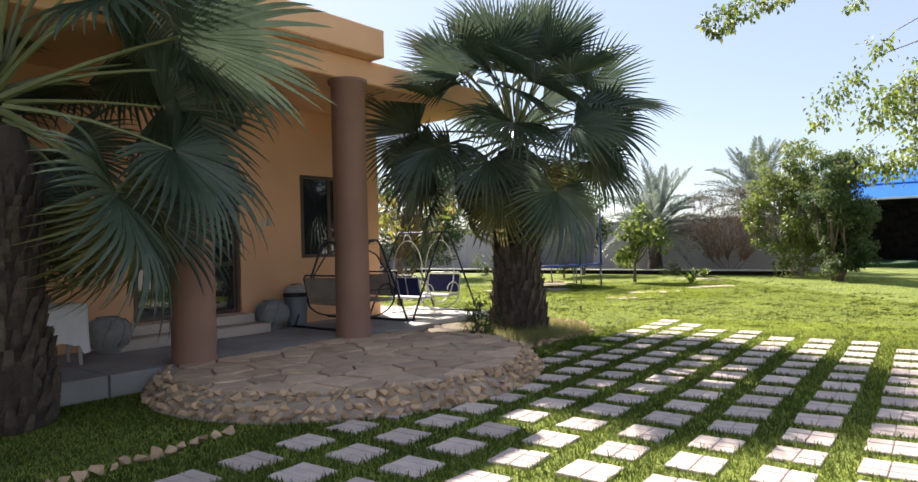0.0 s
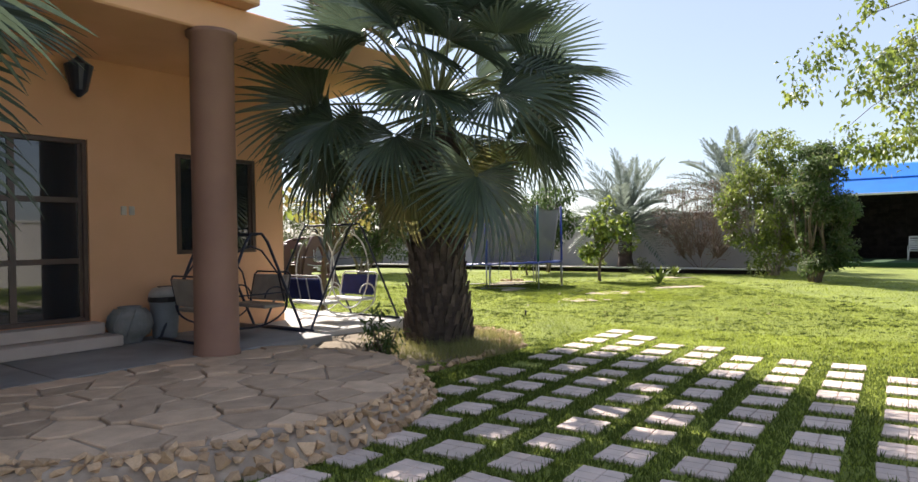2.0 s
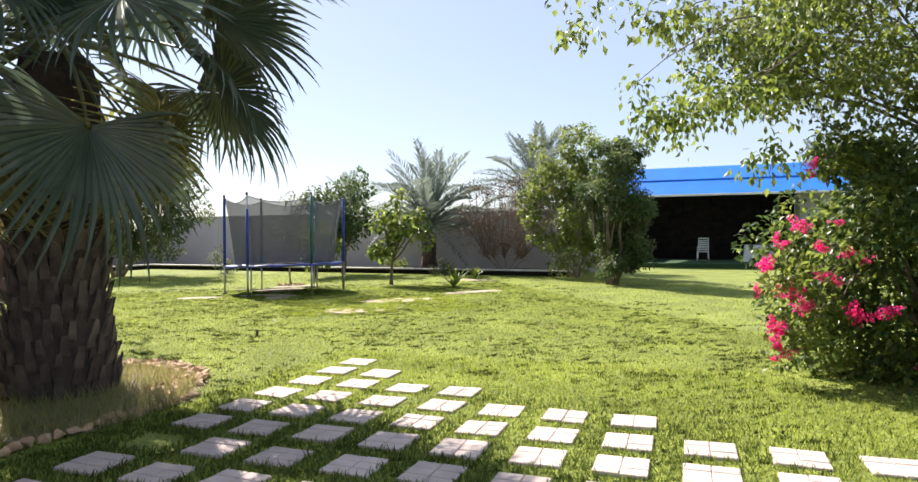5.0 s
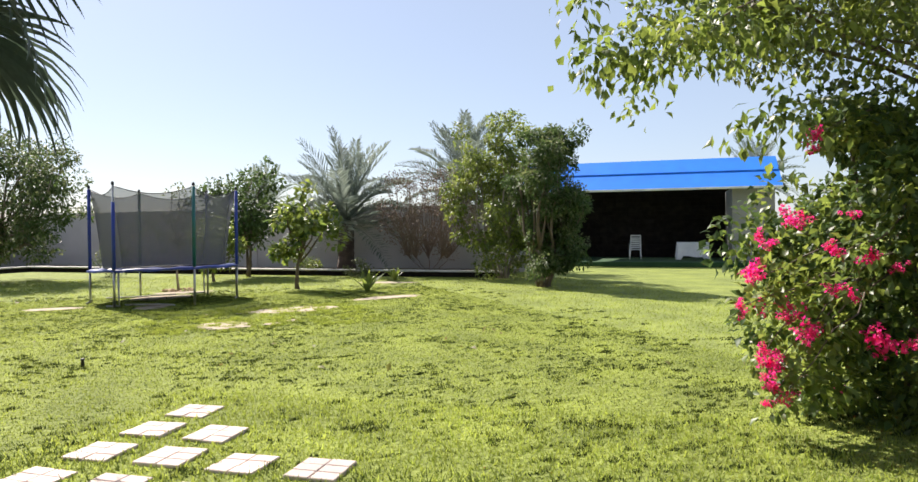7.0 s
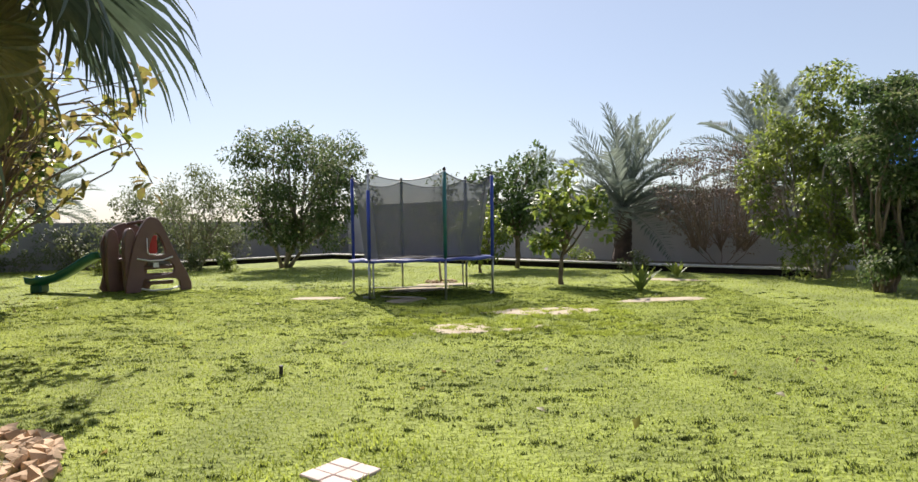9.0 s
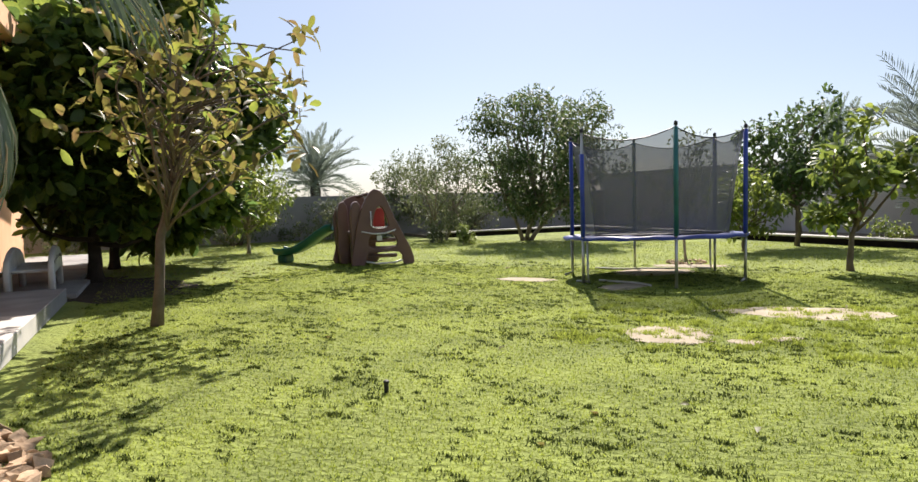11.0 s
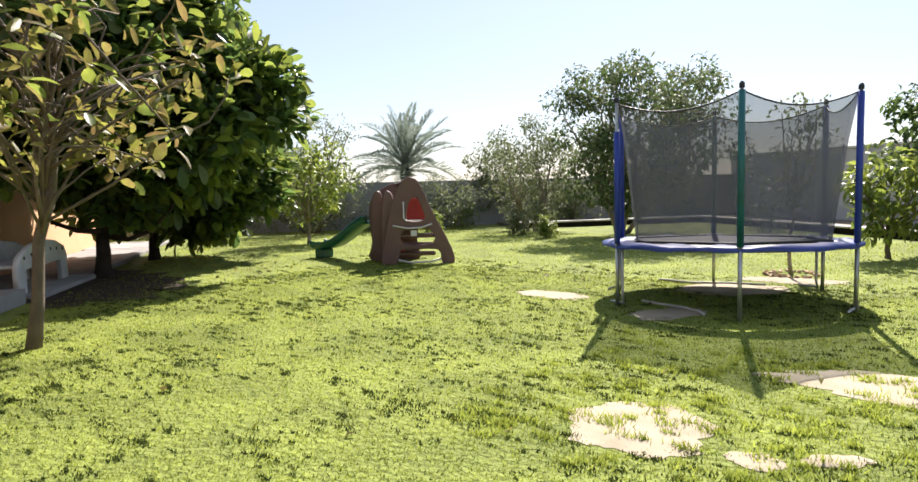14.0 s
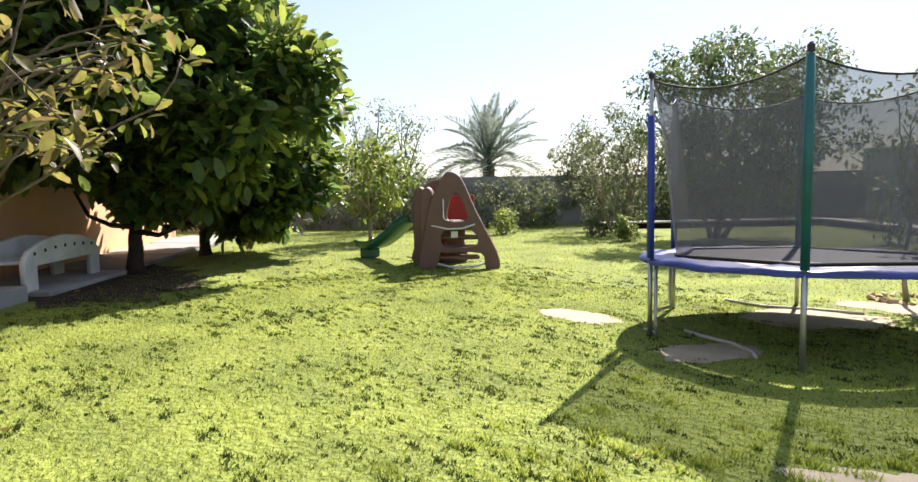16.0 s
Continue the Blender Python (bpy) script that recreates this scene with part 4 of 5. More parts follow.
for i, (sx, sy) in enumerate(seeds):
    if (sx / RA) ** 2 + (sy / RB) ** 2 > 1.1:
        continue
    poly = [(sx - 1, sy - 1), (sx + 1, sy - 1), (sx + 1, sy + 1), (sx - 1, sy + 1)]
    for j, (ox, oy) in enumerate(seeds):
        if i != j and abs(ox - sx) < 1.3 and abs(oy - sy) < 1.3:
            d = math.hypot(ox - sx, oy - sy)
            nx, ny = (ox - sx) / d, (oy - sy) / d
            poly = clip(poly, (sx + ox) / 2 - nx * 0.014, (sy + oy) / 2 - ny * 0.014, nx, ny)
    for t in range(24):
        a = 2 * math.pi * t / 24
        poly = clip(poly, RA * math.cos(a), RB * math.sin(a), math.cos(a), math.sin(a)) if poly else poly
    if CUT:
        poly = clip(poly, 0, -CUT + 0.012, 0, -1) if poly else poly
    if len(poly) < 3:
        continue
    area = abs(sum(poly[k - 1][0] * poly[k][1] - poly[k][0] * poly[k - 1][1] for k in range(len(poly)))) / 2
    if area < 0.008:
        continue
    top = PZ + g.uniform(-0.010, 0.020)
    tilt = (g.uniform(-0.035, 0.035), g.uniform(-0.035, 0.035))
    cx, cy = sum(p[0] for p in poly) / len(poly), sum(p[1] for p in poly) / len(poly)
    b = Build()
    n = len(poly)
    rows = []
    for shrink, z in ((1.0, -0.05), (1.0, -0.010), (0.965, 0.0)):
        for u, v in poly:
            u2, v2 = cx + (u - cx) * shrink, cy + (v - cy) * shrink
            x, y = patio_world(u2, v2)
            rows.append((x, y, top + z + tilt[0] * (u - cx) + tilt[1] * (v - cy)))
    faces = [(r * n + k, r * n + (k + 1) % n, (r + 1) * n + (k + 1) % n, (r + 1) * n + k) for r in range(2) for k in range(n)] + [tuple(range(2 * n, 3 * n))]
    b.add(rows, faces)
    part("flagstone", b, M["flag"], patio)


def stone_mesh(seed, flat=0.6):
    g = random.Random(seed)
    bm = bmesh.new()
    vs = [bm.verts.new((g.uniform(-1, 1) * 0.5, g.uniform(-1, 1) * 0.5, g.uniform(-1, 1) * 0.5 * flat)) for _ in range(14)]
    out = bmesh.ops.convex_hull(bm, input=vs)
    bmesh.ops.delete(bm, geom=[v for v in out["geom_interior"] if isinstance(v, bmesh.types.BMVert)], context="VERTS")
    me = bpy.data.meshes.new("stone")
    bm.to_mesh(me)
    bm.free()
    me.materials.append(M["rubble"])
    return me


STONES = [stone_mesh(s, 0.45 + 0.06 * s) for s in range(7)]


def stone(parent, x, y, z, size, g):
    part("stone", STONES[g.randrange(7)], None, parent, m=Matrix.Translation((x, y, z)) @ pose(0, 0, 0, g.uniform(-25, 25), g.uniform(-25, 25), g.uniform(0, 360)) @ Matrix.Diagonal((size * g.uniform(0.8, 1.25), size * g.uniform(0.7, 1.1), size * g.uniform(0.8, 1.2), 1)))


rim = thing("patio_edging", pose(0, 0, 0), "rough brown rubble stones round the patio", "stone edging", kind="structure")
g = random.Random(5)
skirt = [[patio_world(u * gr, v * gr) + (z,) for u, v in edge] for gr, z in ((1.0, PZ - 0.03), (1.05, PZ - 0.06), (1.12, -0.01))]
b = Build()
b.add([p for r in skirt for p in r], [(r * 48 + k, r * 48 + (k + 1) % 48, (r + 1) * 48 + (k + 1) % 48, (r + 1) * 48 + k) for r in range(2) for k in range(48)])
part("mortar_bed", b, M["mortar"], rim, "sloping mortar under the stones")
for row, (grow, z, size, step) in enumerate(((1.012, PZ - 0.018, 0.10, 0.092), (1.045, PZ - 0.05, 0.11, 0.10), (1.078, 0.115, 0.115, 0.10), (1.105, 0.045, 0.115, 0.105))):
    n = int(2 * math.pi * 2.1 / step)
    for i in range(n):
        a = 2 * math.pi * i / n + g.uniform(-0.01, 0.01)
        u, v = RA * grow * math.cos(a), RB * grow * math.sin(a)
        if v < -CUT + 0.05:
            continue
        x, y = patio_world(u, v)
        stone(rim, x, y, z + g.uniform(-0.02, 0.02), size, g)
edging = thing("bed_edging", pose(0, 0, 0), "thin line of small pale stones along the lawn", "stone edging", kind="structure")
line = [PA * s + PB * (-4.83 + 0.05 * math.sin(s * 1.3)) for s in np.arange(1.5, 10.6, 0.11)]
for p in line:
    if (abs(patio_local(p[:2])[0]) > RA * 1.12 or abs(patio_local(p[:2])[1]) > RB * 1.12):
        stone(edging, p.x + g.uniform(-0.02, 0.02), p.y + g.uniform(-0.02, 0.02), 0.03, g.uniform(0.09, 0.14), g)
for i in range(44):
    t = i / 43
    a = radians(-40 + 165 * t)
    for k in range(3):
        rr = 1.10 + 0.12 * k + g.uniform(-0.03, 0.03)
        stone(edging, 0.98 + rr * math.cos(a), 12.2 + rr * 0.88 * math.sin(a), 0.025, 0.145, g)
# sandy bed between patio, slab and palm
b = Build()
k = 40
pts = [(0.6 + 1.75 * math.cos(2 * math.pi * i / k) * (1 + 0.05 * math.sin(i * 1.7)), 11.75 + 1.6 * math.sin(2 * math.pi * i / k) * (1 + 0.05 * math.sin(i * 2.3))) for i in range(k)]
b.add([(x, y, 0.004) for x, y in pts] + [(0.6 + (x - 0.6) * 0.72, 11.75 + (y - 11.75) * 0.72, 0.05 + 0.12 * (x < 0.2)) for x, y in pts] + [(0.6, 11.75, 0.07)],
      [(i, (i + 1) % k, k + (i + 1) % k, k + i) for i in range(k)] + [(k + i, k + (i + 1) % k, 2 * k) for i in range(k)])
structure("palm_bed", b, M["soil"], "dry sandy bed with dry grass round the palm", "sand bed", True)

# ---- trampoline ----
TC, TR = Vector((3.50, 22.96, 0)), 1.50
tram = thing("trampoline", Matrix.Translation(TC), "round trampoline with blue pad and black safety net", "trampoline")
HM = 0.735


def lift(x, y):
    """The frame stands a little lower at its far side."""
    return -0.033 * (-0.5 * x + 0.87 * y)


def ring(r, z, k=48):
    return [(r * math.cos(2 * math.pi * i / k), r * math.sin(2 * math.pi * i / k), z + lift(r * math.cos(2 * math.pi * i / k), r * math.sin(2 * math.pi * i / k))) for i in range(k)]


part("frame_ring", Build().tube(ring(TR, HM - 0.02), 0.022, 8, True), M["galv"], tram, smooth=True)
part("jumping_mat", Build().lathe([(0.01, HM - 0.005), (TR - 0.30, HM - 0.005), (TR - 0.30, HM + 0.004), (0.01, HM + 0.004)], 48), M["mat"], tram, "black woven jumping mat", m=Matrix(((1, 0, 0, 0), (0, 1, 0, 0), (lift(1, 0), lift(0, 1), 1, 0), (0, 0, 0, 1))))
g = random.Random(3)
b = Build()
k = 72
rows = []
for r, z in ((TR - 0.30, HM + 0.015), (TR - 0.22, HM + 0.028), (TR - 0.02, HM + 0.025), (TR + 0.06, HM), (TR + 0.055, HM - 0.035)):
    for i in range(k):
        a = 2 * math.pi * i / k
        w = 0.010 * math.sin(a * 13 + r * 9) + g.uniform(-0.009, 0.009)
        rows.append(((r + w * 0.6) * math.cos(a), (r + w * 0.6) * math.sin(a), z + w + lift(r * math.cos(a), r * math.sin(a))))
b.add(rows, [(q * k + i, q * k + (i + 1) % k, (q + 1) * k + (i + 1) % k, (q + 1) * k + i) for q in range(4) for i in range(k)])
part("spring_pad", b, M["pad"], tram, "crumpled dark blue vinyl pad", True)
A0 = math.atan2(21.77 - TC.y, 2.60 - TC.x)
TOP = 2.50
poles = []
for i in range(6):
    a = A0 + i * math.pi / 3
    x, y = (TR + 0.03) * math.cos(a), (TR + 0.03) * math.sin(a)
    poles.append((x, y))
    part("leg", Build().tube([(x, y, 0.0), (x, y, HM + lift(x, y) - 0.01)], 0.024, 10), M["galv"], tram, "galvanised steel leg", True)
    x2, y2 = x * 0.985 + 0.09 * -math.sin(a), y * 0.985 + 0.09 * math.cos(a)
    if i not in (1, 4):
        part("leg", Build().tube([(x2, y2, HM + lift(x2, y2) - 0.02), (x2, y2, 0.12), (x2 + 0.02, y2, 0.04), (x2 + 0.3 * -math.sin(a) * (1 if i % 2 else -1), y2 + 0.3 * math.cos(a) * (1 if i % 2 else -1), 0.02)], 0.018, 8), M["galv"], tram, smooth=True)
    pole = part("pole", Build().tube([(x, y, HM + lift(x, y) - 0.03), (x, y, TOP + 0.02)], 0.02, 8), M["galv"], tram, smooth=True)
    low = HM + lift(x, y) + 0.02
    sleeve = M["foam_green"] if i in (1, 4) else M["foam_blue"]
    part("foam_sleeve", Build().tube([(x, y, low), (x, y, TOP - (0.35 if i == 0 else 0.02))], 0.036, 10), sleeve, pole, "teal foam sleeve" if i in (1, 4) else "blue foam sleeve", True)
    part("cap", Build().lathe([(0.03, 0), (0.03, 0.05), (0.012, 0.07)], 10, (x, y, TOP)), M["black"], pole)
net, rope = Build(), []
q = 10
rows = []
for i in range(6):
    (x0, y0), (x1, y1) = poles[i], poles[(i + 1) % 6]
    for j in range(q):
        t = j / q
        sag = 4 * t * (1 - t)
        x, y = x0 + (x1 - x0) * t, y0 + (y1 - y0) * t
        rows.append((x, y, sag))
ni = len(rows)
lv = ((0.0, 0.93), (0.33, 0.89), (0.66, 0.86), (1.0, 0.83))
verts = []
for f, scl in lv:
    for x, y, sag in rows:
        h = TOP - 0.02 - 0.15 * sag
        z = h + (HM + lift(x, y) + 0.03 - h) * f
        s = 0.99 if f == 0 else scl + 0.05 * (1 - f)
        verts.append((x * s * (1 - 0.02 * sag), y * s * (1 - 0.02 * sag), z))
net.add(verts, [(r * ni + i, r * ni + (i + 1) % ni, (r + 1) * ni + (i + 1) % ni, (r + 1) * ni + i) for r in range(3) for i in range(ni)])
part("safety_net", net, M["net"], tram, "fine black safety netting", True)
part("top_rope", Build().tube(verts[:ni], 0.010, 6, True), M["black"], tram, smooth=True)
part("net_hem", Build().tube(verts[3 * ni:], 0.02, 6, True), M["black"], tram, smooth=True)
# irrigation pipes on the ground
for pts in ([(2.75, 22.1), (3.0, 22.0), (3.35, 21.92), (3.6, 21.75), (3.7, 21.6)], [(2.2, 24.0), (2.7, 23.9), (3.2, 24.1), (3.7, 24.2)]):
    tagged(part("garden_hose", Build().tube([(x, y, 0.02) for x, y in pts], 0.017, 8), M["hose"], None, smooth=True), "pale plastic irrigation hose on the ground", "hose")
for x, y in ((2.85, 15.15),):
    s = thing("sprinkler", pose(x, y, 0), "black pop-up sprinkler head in the lawn", "sprinkler")
    part("body", Build().lathe([(0.018, 0), (0.018, 0.07), (0.022, 0.075), (0.022, 0.09), (0.012, 0.095)], 12), M["black"], s)

pit = thing("tree_ring", pose(3.75, 25.5, 0), "low ring of small stones round a young tree", "stone edging", kind="structure")
g = random.Random(15)
for i in range(22):
    a = 2 * math.pi * i / 22
    stone(pit, 0.36 * math.cos(a), 0.36 * math.sin(a), 0.02, g.uniform(0.09, 0.13), g)

# ---- climbing frame with slide ----
pl, pr = Vector((-3.12, 23.5, 0)), Vector((-2.25, 24.3, 0))
pd = (pr - pl).normalized()
PLAY = Matrix(((pd.x, -pd.y, 0, pl.x), (pd.y, pd.x, 0, pl.y), (0, 0, 1, 0), (0, 0, 0, 1)))
play = thing("climbing_frame", PLAY, "brown plastic toddler climber with green slide", "play structure")
PW = (pr - pl).length


def plate(outline, y, t, holes=()):
    """An upright plate in x and z with holes bridged from its outline: a curve filled flat and thickened."""
    c = bpy.data.curves.new("outline", "CURVE")
    c.dimensions, c.fill_mode = "2D", "BOTH"
    c.extrude, c.bevel_depth, c.bevel_resolution = t / 2, 0.018, 1
    for loop in (outline, *holes):
        s = c.splines.new("POLY")
        s.points.add(len(loop) - 1)
        for p, (x, z) in zip(s.points, loop):
            p.co = (x, z, 0, 1)
        s.use_cyclic_u = True
    ob = bpy.data.objects.new("outline", c)
    me = bpy.data.meshes.new_from_object(ob)
    me.transform(Matrix.Translation((0, y, 0)) @ pose(0, 0, 0, 90))
    bpy.data.objects.remove(ob)
    return me


def smooth_loop(pts, k=4):
    out = []
    n = len(pts)
    for i in range(n):
        p0, p1, p2, p3 = (Vector(pts[(i + j) % n]) for j in (-1, 0, 1, 2))
        for j in range(k):
            t = j / k
            q = 0.5 * ((2 * p1) + (p2 - p0) * t + (2 * p0 - 5 * p1 + 4 * p2 - p3) * t * t + (3 * p1 - p0 - 3 * p2 + p3) * t ** 3)
            out.append((q.x, q.y))
    return out


def add_plate(name, me, mat, parent, label=""):
    me.name = name
    me.materials.clear()
    me.materials.append(mat)
    return part(name, me, None, parent, label)


arch = [(-0.16, 0), (0.06, 0.0), (0.12, 0.06), (0.20, 0.30), (0.30, 0.30), (PW * 0.80, 0.30), (PW * 0.88, 0.02), (PW + 0.06, 0), (PW + 0.02, 0.30), (PW * 0.72, 1.0), (PW * 0.52, 1.55), (PW * 0.40, 1.70), (PW * 0.25, 1.66), (0.06, 1.2), (-0.10, 0.5)]
win = [(0.34, 0.86), (0.70, 0.86), (0.66, 1.12), (0.55, 1.34), (0.44, 1.34), (0.35, 1.15)]
low = [(0.24, 0.40), (0.86, 0.40), (0.80, 0.70), (0.28, 0.70)]
add_plate("front_panel", plate(smooth_loop(arch, 3), 0.0, 0.10, [smooth_loop(win, 3), smooth_loop(low, 3)]), M["plastic_brown"], play, "brown moulded plastic arch panel")
dome = [(-0.42, 0), (-0.40, 0.4), (-0.45, 1.10), (-0.25, 1.44), (0.1, 1.60), (0.42, 1.45), (0.58, 1.1), (0.52, 0.4), (0.54, 0)]
add_plate("rear_panel", plate(smooth_loop(dome, 3), 0.95, 0.10, [smooth_loop([(-0.08, 0.85), (0.22, 0.85), (0.2, 1.2), (0.07, 1.3), (-0.06, 1.2)], 3)]), M["plastic_brown"], play, "brown domed plastic panel")
for y in (0.18, 0.76):
    add_plate("side_panel", plate(smooth_loop([(-0.02 - y * 0.4, 0), (0.10 - y * 0.4, 0.0), (0.14 - y * 0.4, 0.55), (0.14 - y * 0.4, 1.25), (0.04 - y * 0.4, 1.45), (-0.06 - y * 0.4, 1.25), (-0.07 - y * 0.4, 0.4)], 3), y, 0.26), M["plastic_brown"], play)
part("platform", Build().box((0.28, 0.48, 0.74), (0.95, 0.86, 0.07), bevel=0.02), M["plastic_brown"], play)
for z in (0.2, 0.38, 0.56):
    part("ladder_rung", Build().box((0.5, 0.10, z), (0.80, 0.10, 0.09), bevel=0.03), M["plastic_brown"], play)
part("red_panel", Build().box((0.5, 0.80, 1.05), (0.5, 0.04, 0.5), bevel=0.015), M["plastic_red"], play, "red plastic back panel")
part("red_ball_panel", Build().box((0.2, 0.42, 0.28), (0.12, 0.3, 0.3), bevel=0.03), M["plastic_red"], play, "red plastic panel")
part("handle", Build().tube([(0.28, -0.09, 1.25), (0.28, -0.10, 0.92), (0.33, -0.10, 0.87), (0.64, -0.10, 0.87)], 0.012, 8), M["plastic_white"], play, "pale handrail", True)
part("crossbar", Build().tube([(0.06, -0.08, 0.78), (0.35, -0.10, 0.72), (0.62, -0.10, 0.73), (0.84, -0.08, 0.80)], 0.016, 8), M["plastic_white"], play, smooth=True)
part("ground_bar", Build().tube([(0.1, -0.02, 0.10), (0.4, -0.02, 0.03), (0.8, -0.02, 0.04), (1.1, -0.02, 0.12)], 0.02, 8), M["plastic_white"], play, smooth=True)
part("roof_bar", Build().tube([(0.45, -0.02, 1.62), (0.3, 0.5, 1.63), (0.1, 0.98, 1.57)], 0.04, 10), M["plastic_brown"], play, smooth=True)
part("label", Build().box((0.47, -0.072, 0.62), (0.12, 0.006, 0.11)), M["plastic_white"], play, "small white sticker")
sl = Build()
prof = [(-0.22, 0.16), (-0.24, 0.17), (-0.25, 0.15), (-0.19, 0.0), (0.19, 0.0), (0.25, 0.15), (0.24, 0.17), (0.22, 0.16), (0.16, 0.03), (-0.16, 0.03)]
spine = [(-0.02, 0.78), (-0.18, 0.76), (-0.45, 0.62), (-0.75, 0.42), (-1.05, 0.27), (-1.3, 0.20), (-1.55, 0.19), (-1.72, 0.22)]
n = len(prof)
sl.add([(x, 0.5 + py, z + pz) for x, z in spine for py, pz in prof], [(r * n + i, r * n + (i + 1) % n, (r + 1) * n + (i + 1) % n, (r + 1) * n + i) for r in range(len(spine) - 1) for i in range(n)] + [tuple(range(n)), tuple(range((len(spine) - 1) * n, len(spine) * n))[::-1]])
slide = part("slide", sl, M["plastic_green"], play, "dark green plastic slide", True, m=Matrix.Translation((-0.38, 0.95, 0)) @ pose(0, 0, 0, 0, 0, -38) @ Matrix.Translation((0, -0.5, 0)))
part("slide_foot", Build().box((-1.5, 0.5, 0.10), (0.26, 0.36, 0.2), bevel=0.03), M["plastic_green"], slide)

# ---- swings ----
def swing(m, half, depth, h, frame_mat, hoop_mat, seat_mat, label, hoops, cushions):
    t = thing("garden_swing", m, label, "swing")
    for y in (-depth / 2, depth / 2):
        fr = part("a_frame", Build().tube([(-half, y, 0.02), (-half + 0.03, y, 0.10), (-0.17, y, h - 0.12), (-0.08, y, h - 0.01), (0.08, y, h - 0.01), (0.17, y, h - 0.12), (half - 0.03, y, 0.10), (half, y, 0.02)], 0.02, 8), frame_mat, t, smooth=True)
        part("tie_bar", Build().tube([(-half * 0.62, y, h * 0.42), (half * 0.62, y, h * 0.42)], 0.011, 6) if not hoops else Build().tube([(-half * 0.38, y, h * 0.66), (half * 0.38, y, h * 0.66)], 0.009, 6), frame_mat, fr, smooth=True)
    for x in (-half, half):
        part("base_rail", Build().tube([(x, -depth / 2 - 0.05, 0.02), (x, depth / 2 + 0.05, 0.02)], 0.02, 8), frame_mat, t, smooth=True)
    part("top_bar", Build().tube([(0, -depth / 2, h - 0.02), (0, depth / 2, h - 0.02)], 0.02, 8), frame_mat, t, smooth=True)
    r = 0.40 if not hoops else 0.44
    for sx in (-1, 1):
        seat = part("seat", Build().box((sx * 0.40, 0, 0.40), (0.36, depth * 0.72, 0.05), Matrix(), 0.02), seat_mat, t)
        back = part("backrest", Build().box((0, 0, 0.20), (0.05, depth * 0.70, 0.38), bevel=0.02), M["fabric_blue"] if cushions else seat_mat, t, m=pose(sx * 0.58, 0, 0.44, 0, sx * 12, 0))
        k = depth * 0.37
        part("back_frame", Build().tube([(0, -k, -0.12), (0, -k, 0.38), (0, -k + 0.06, 0.43), (0, k - 0.06, 0.43), (0, k, 0.38), (0, k, -0.12)], 0.014, 6), hoop_mat, back, smooth=True)
        if cushions:
            for yy in (-0.12, 0.12):
                part("strap", Build().box((sx * 0.03, yy, 0.2), (0.008, 0.02, 0.38)), M["plastic_white"], back)
        for y in (-k, k):
            part("armrest", Build().tube([(sx * (0.40 + 0.18 * math.cos(a)), y, 0.52 + 0.15 * math.sin(a)) for a in [radians(q) for q in range(0, 200, 20)]], 0.012, 6), hoop_mat, t, smooth=True)
    for y in (-depth * 0.37, depth * 0.37):
        cz = 0.80 if hoops else 0.70
        if hoops:
            part("hoop", Build().tube([(0.0 + r * math.cos(a), y, cz + 0.12 + (r + 0.20) * math.sin(a)) for a in [2 * math.pi * q / 36 for q in range(36)]], 0.014, 6, True), hoop_mat, t, "white painted steel hoop", True)
            part("hanger", Build().tube([(0.12 * math.cos(a), y, cz + 0.74 + 0.14 * math.sin(a)) for a in [math.pi * q / 10 for q in range(11)]], 0.012, 6), hoop_mat, t, smooth=True)
            part("hanger", Build().tube([(0, y, cz + 0.86), (0, y, h - 0.02)], 0.009, 6), hoop_mat, t, smooth=True)
        else:
            part("hanger", Build().tube([(-0.55, y, 0.45), (-0.45, y, 0.85), (-0.18, y, 1.18), (0, y, 1.25), (0.18, y, 1.18), (0.45, y, 0.85), (0.55, y, 0.45)], 0.014, 6), hoop_mat, t, smooth=True)
            part("hanger", Build().tube([(0, y, 1.25), (0, y, h - 0.02)], 0.009, 6), hoop_mat, t, smooth=True)
        part("lower_arc", Build().tube([(0.60 * math.cos(a), y, 0.46 + 0.32 * math.sin(a)) for a in [math.pi + math.pi * q / 12 for q in range(13)]], 0.013, 6), hoop_mat, t, smooth=True)
    part("footboard", Build().box((0, 0, 0.14), (0.42, depth * 0.7, 0.025), bevel=0.008), frame_mat if not cushions else hoop_mat, t)
    return t


swing(front(-1.12, 1.02, 0.24), 0.74, 1.15, 1.42, M["metal_dark"], M["metal_dark"], M["seat_beige"], "dark steel face-to-face swing with beige seats on the porch", False, False)
swing(front(0.71, 1.01, 0.226) @ Matrix.Scale(0.908, 4), 1.0, 1.22, 1.74, M["metal_dark"], M["metal_white"], M["plastic_white"], "dark framed swing with white hoops and navy cushions", True, True)

